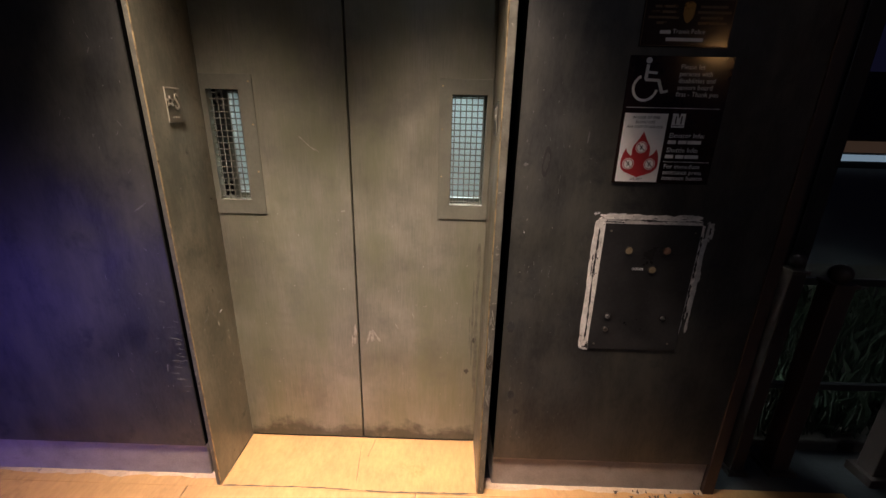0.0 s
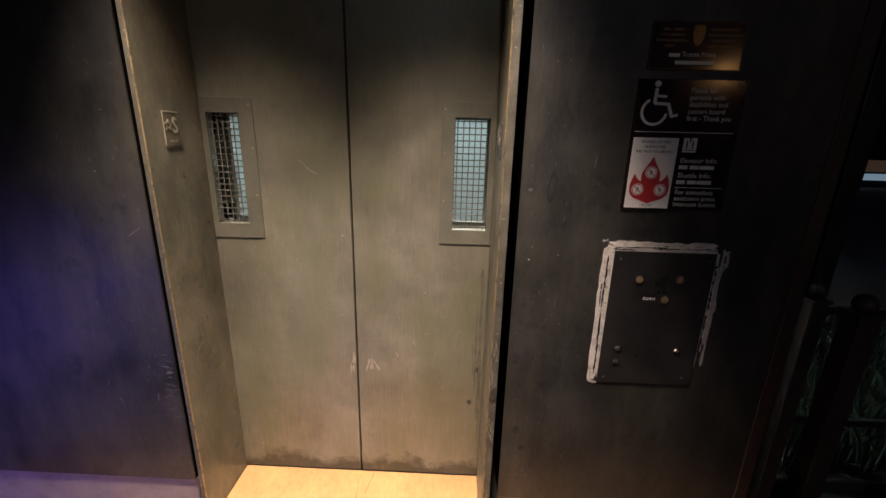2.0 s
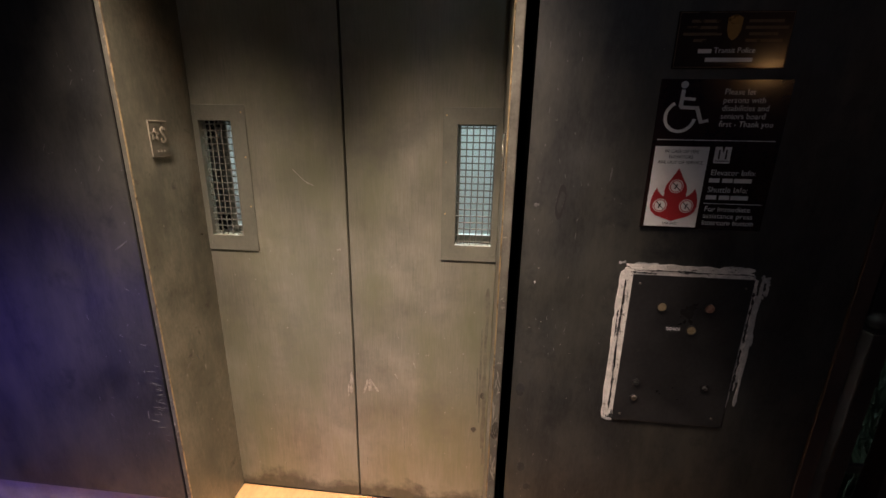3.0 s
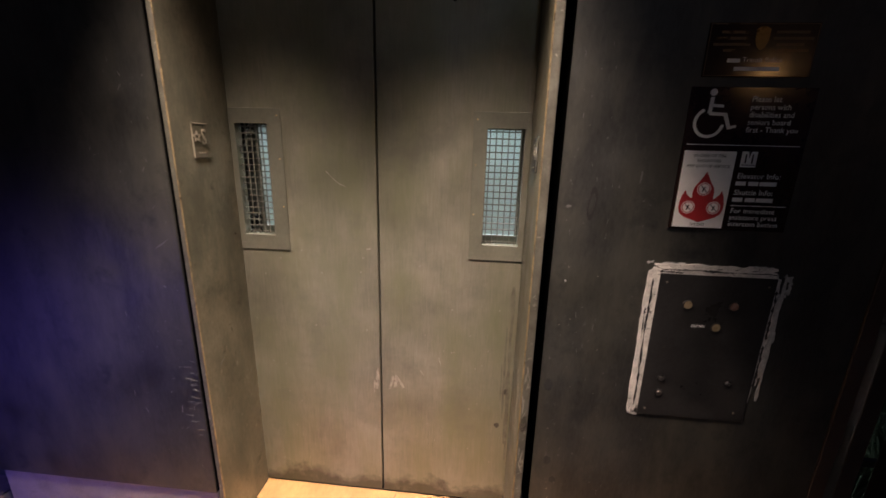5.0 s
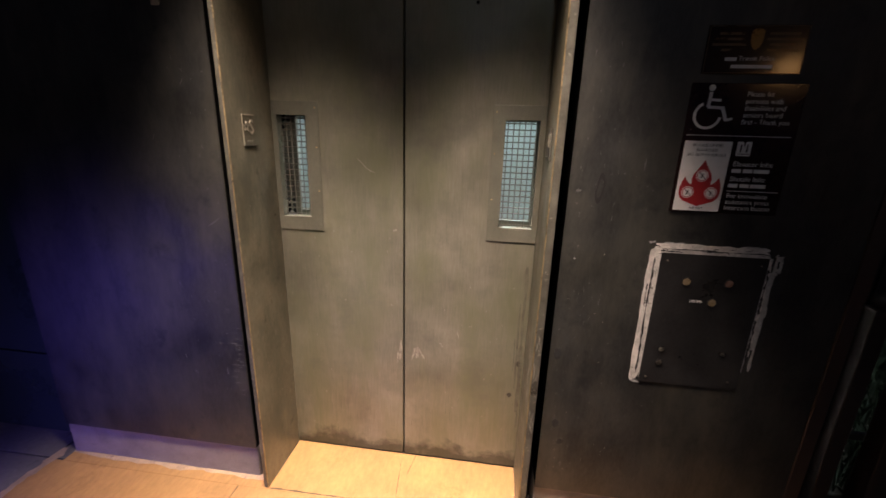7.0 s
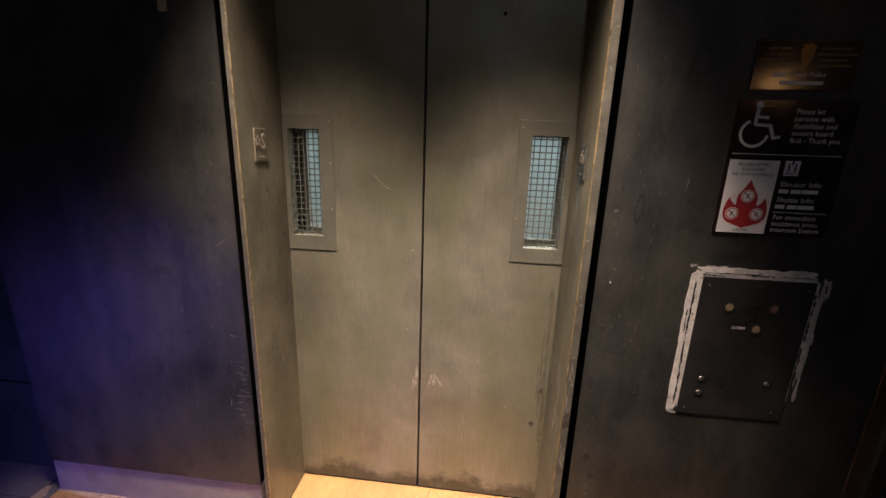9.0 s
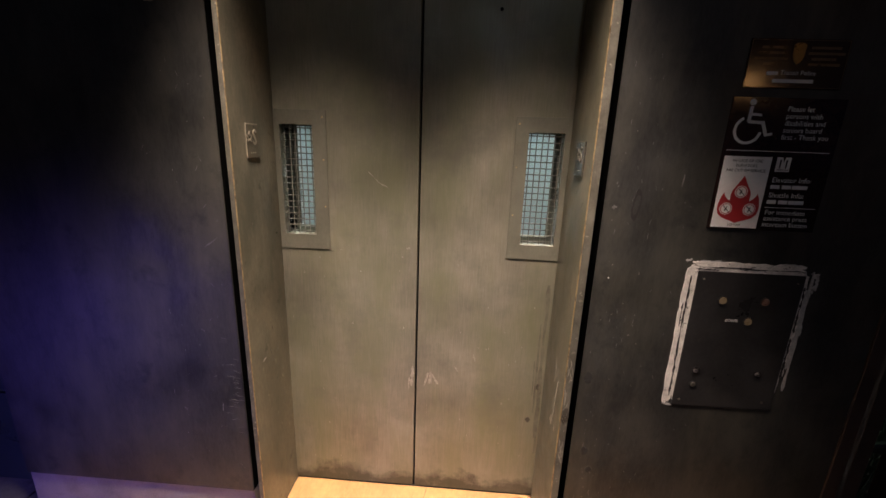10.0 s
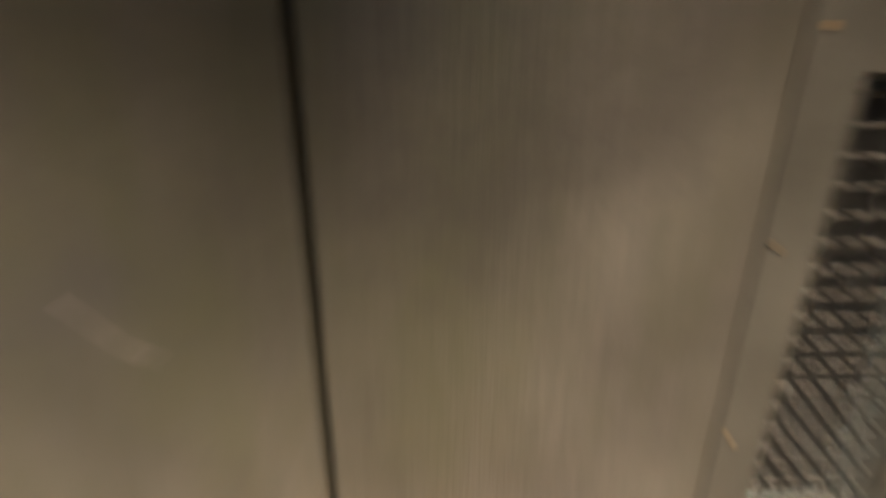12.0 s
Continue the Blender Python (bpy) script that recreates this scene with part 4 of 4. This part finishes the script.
col = thing("canopy_column", (1.31, 1.55, -0.03), "dark fluted steel column carrying the canopy", "column")
part("shaft", box(1.21, 1.42, 1.50, 1.62, -0.03, SOFFIT, 0.004), DARK_STEEL, col)
for k in range(3):
    part("flute", box(1.222 + 0.058 * k, 1.248 + 0.058 * k, 1.488, 1.4995, -0.03, SOFFIT, 0.003), DARK_STEEL, col)


def rail_post(x, y, w, h, label, mat):
    ob = thing("railing_post", (x, y, -0.03), label, "post", "railing posts")
    part("shaft", box(x - w / 2, x + w / 2, y - w / 2, y + w / 2, -0.03, h - 0.05, 0.004), mat, ob)
    part("collar", box(x - w * 0.62, x + w * 0.62, y - w * 0.62, y + w * 0.62, h - 0.05, h - 0.035, 0.003), mat, ob)
    bm = bmesh.new()
    bmesh.ops.create_uvsphere(bm, u_segments=14, v_segments=10, radius=w * 0.5, matrix=Matrix.Translation((x, y, h - 0.005)))
    part("finial", bm, mat, ob, "", True)
    part("base", box(x - w * 0.8, x + w * 0.8, y - w * 0.8, y + w * 0.8, -0.03, 0.012, 0.003), mat, ob)
    return ob


rail_post(1.305, 1.42, 0.055, 0.985, "slim brown steel railing post with ball top", BROWN_STEEL)
for k in range(4):
    rail_post(1.5 + 0.42 * k, 1.44 - 0.02 * k, 0.075, 0.93, "thick reddish-brown railing post with ball top", BROWN_STEEL)
for z in (0.38, 0.86):
    rr = thing("railing_rail", (2.0, 1.47, z), "dark steel rail between the posts", "rail", "railing rails")
    part("bar", box(1.36, 2.9, 1.475, 1.495, z, z + 0.03, 0.003), DARK_STEEL, rr)
bed = setting("planting_bed", box(1.40, 6.0, 1.56, 4.2, -0.03, 0.03, 0.01), SOIL, "dark soil bed behind the railing", "planting bed")
rnd = random.Random(8)
bm = bmesh.new()
for k in range(4200):
    x, y = rnd.uniform(1.42, 4.2), rnd.uniform(1.58, 3.2)
    a, h, w = rnd.uniform(0, 6.28), rnd.uniform(0.05, 0.24), rnd.uniform(0.005, 0.013)
    dx, dy, t = math.cos(a), math.sin(a), rnd.uniform(0.01, 0.06)
    p0, p1, p2 = Vector((x, y, 0.02)), Vector((x + dx * t * 0.5, y + dy * t * 0.5, h * 0.7)), Vector((x + dx * t * 1.6, y + dy * t * 1.6, h))
    sd = Vector((-dy, dx, 0)) * w
    v = [bm.verts.new(q) for q in (p0 - sd * 0.3, p0 + sd * 0.3, p1 + sd, p2, p1 - sd)]
    bm.faces.new(v)
tagged(finish("ground_cover", bm, LEAF), "low green leafy ground cover in the bed", "plants", kind="stuff")
bm = bmesh.new()
for k in range(22):
    x, y, a, s = rnd.uniform(0.72, 1.12), WALL - 0.01 - abs(rnd.gauss(0, 0.03)), rnd.uniform(0, 6.28), rnd.uniform(0.005, 0.015)
    v = [bm.verts.new((x + s * f * math.cos(a + g), y + s * f * math.sin(a + g), 0.006 + hh)) for f, g, hh in ((1, 0, 0.006), (0.5, 1.2, 0.0), (1, 3.14, 0.008), (0.5, 4.4, 0.001))]
    bm.faces.new(v)
tagged(finish("leaf_litter", bm, DRY), "dry dark leaves lying against the plinth", "leaves", kind="stuff")

# far side of the street: unidentified light drawn as two glowing bands
far_glow = thing("lit_shelter", (19.0, 16.0, -0.03), "distant dark wall with two glowing bands, source unknown", "shelter")
part("wall", box(10, 30, 16.0, 16.3, -0.03, 3.4), DARK_STEEL, far_glow)
part("light_strip", box(12, 30, 15.9, 15.98, 0.24, 0.48), FAR_LIGHT, far_glow, "cool glowing strip")
part("amber_band", box(12, 30, 15.9, 15.98, 0.56, 0.98), FAR_AMBER, far_glow, "dim amber band")


# ---- paving, last ----
paving = setting("pavement", box(-3.7, 1.69, -2.6, 1.60, -0.03, -0.006), LOW_BOUNCE_PAVER, "slab pavement, pale before the lift, darkened out of view to cut bounce", "pavement")


def slab(x0, x1, y0, y1, top, mat=PAVING):
    ob = finish("slab", box(x0, x1, y0, y1, -0.006, top, 0.0015), mat)
    ob.parent = paving
    return ob


slab(LEFT + 0.001, RIGHT - 0.001, 1.236, DOORS + 0.003, -0.001)
xs = (-3.7, -2.87, -1.945, -1.02, -0.09, 0.83, 1.69)
ys = (1.2375, 0.99, 0.32, -0.61, -1.54, -2.6)
# Rows below y 0.99 are unseen and take the bounce-cutting dark colour.
for a, b in zip(xs, xs[1:]):
    for d, c in zip(ys, ys[1:]):
        slab(a + 0.002, b - 0.002, c + 0.002, d - 0.002, -0.002 + 0.0015 * rnd.random(), (GREY_PAVER if b < -1.9 else PAVING) if c > 0.9 else LOW_BOUNCE_PAVER)
slab(-3.7, -1.949, 1.241, 1.396, -0.0015, GREY_PAVER)
slab(-1.941, -1.882, 1.241, 1.396, -0.0012, GREY_PAVER)
slab(-1.879, LEFT, 1.236, 1.306, -0.001)
slab(RIGHT, 1.69, 1.236, 1.306, -0.001)
for x0, x1, sd in ((-1.88, -0.906, 5), (0.188, 1.09, 6)):
    r = random.Random(sd)
    n = 40
    bm = bmesh.new()
    near = [bm.verts.new((x0 + (x1 - x0) * k / n, 1.272 + 0.018 * noise.noise((k * 0.31, sd * 7.3, 0)) + r.uniform(-0.003, 0.003), -0.0008)) for k in range(n + 1)]
    mid = [bm.verts.new((v.co.x, v.co.y + 0.012, 0.003 + r.uniform(-0.001, 0.001))) for v in near]
    far = [bm.verts.new((v.co.x, max(WALL + 0.03, v.co.y + 0.02), 0.006 + r.uniform(-0.002, 0.002))) for v in near]
    for k in range(n):
        bm.faces.new((near[k], near[k + 1], mid[k + 1], mid[k]))
        bm.faces.new((mid[k], mid[k + 1], far[k + 1], far[k]))
    ob = finish("mortar_fillet", bm, MORTAR)
    ob.parent = paving
    tagged(ob, "rough pale mortar fillet along the plinth")
bm = ragged(-1.93, 1.30, -1.95, 0.75, 0.035, 0.0, 0.001, 977, 26, 0.5)
for v in bm.verts:
    v.co = (v.co.x, v.co.z, 0.0012 - v.co.y * 0.6)
joint = finish("joint_mortar", bm, MORTAR)
joint.parent = paving
tagged(joint, "pale mortar smeared along a slab joint")
for sd, (x0, y0, x1, y1) in enumerate(((-0.88, 1.244, -0.55, 1.248), (-0.55, 1.248, -0.2, 1.238), (-0.2, 1.238, 0.155, 1.243), (-0.36, 1.48, -0.34, 1.28), (-0.3, 1.52, -0.32, 1.4))):
    bm = ragged(x0, y0, x1, y1, 0.005 if sd < 3 else 0.0016, 0.0, 0.001, sd + 900, 14, 0.8)
    for v in bm.verts:
        v.co = (v.co.x, v.co.z, 0.0006 - v.co.y * 0.4)
    ob = finish("crack", bm, DRY)
    ob.parent = paving
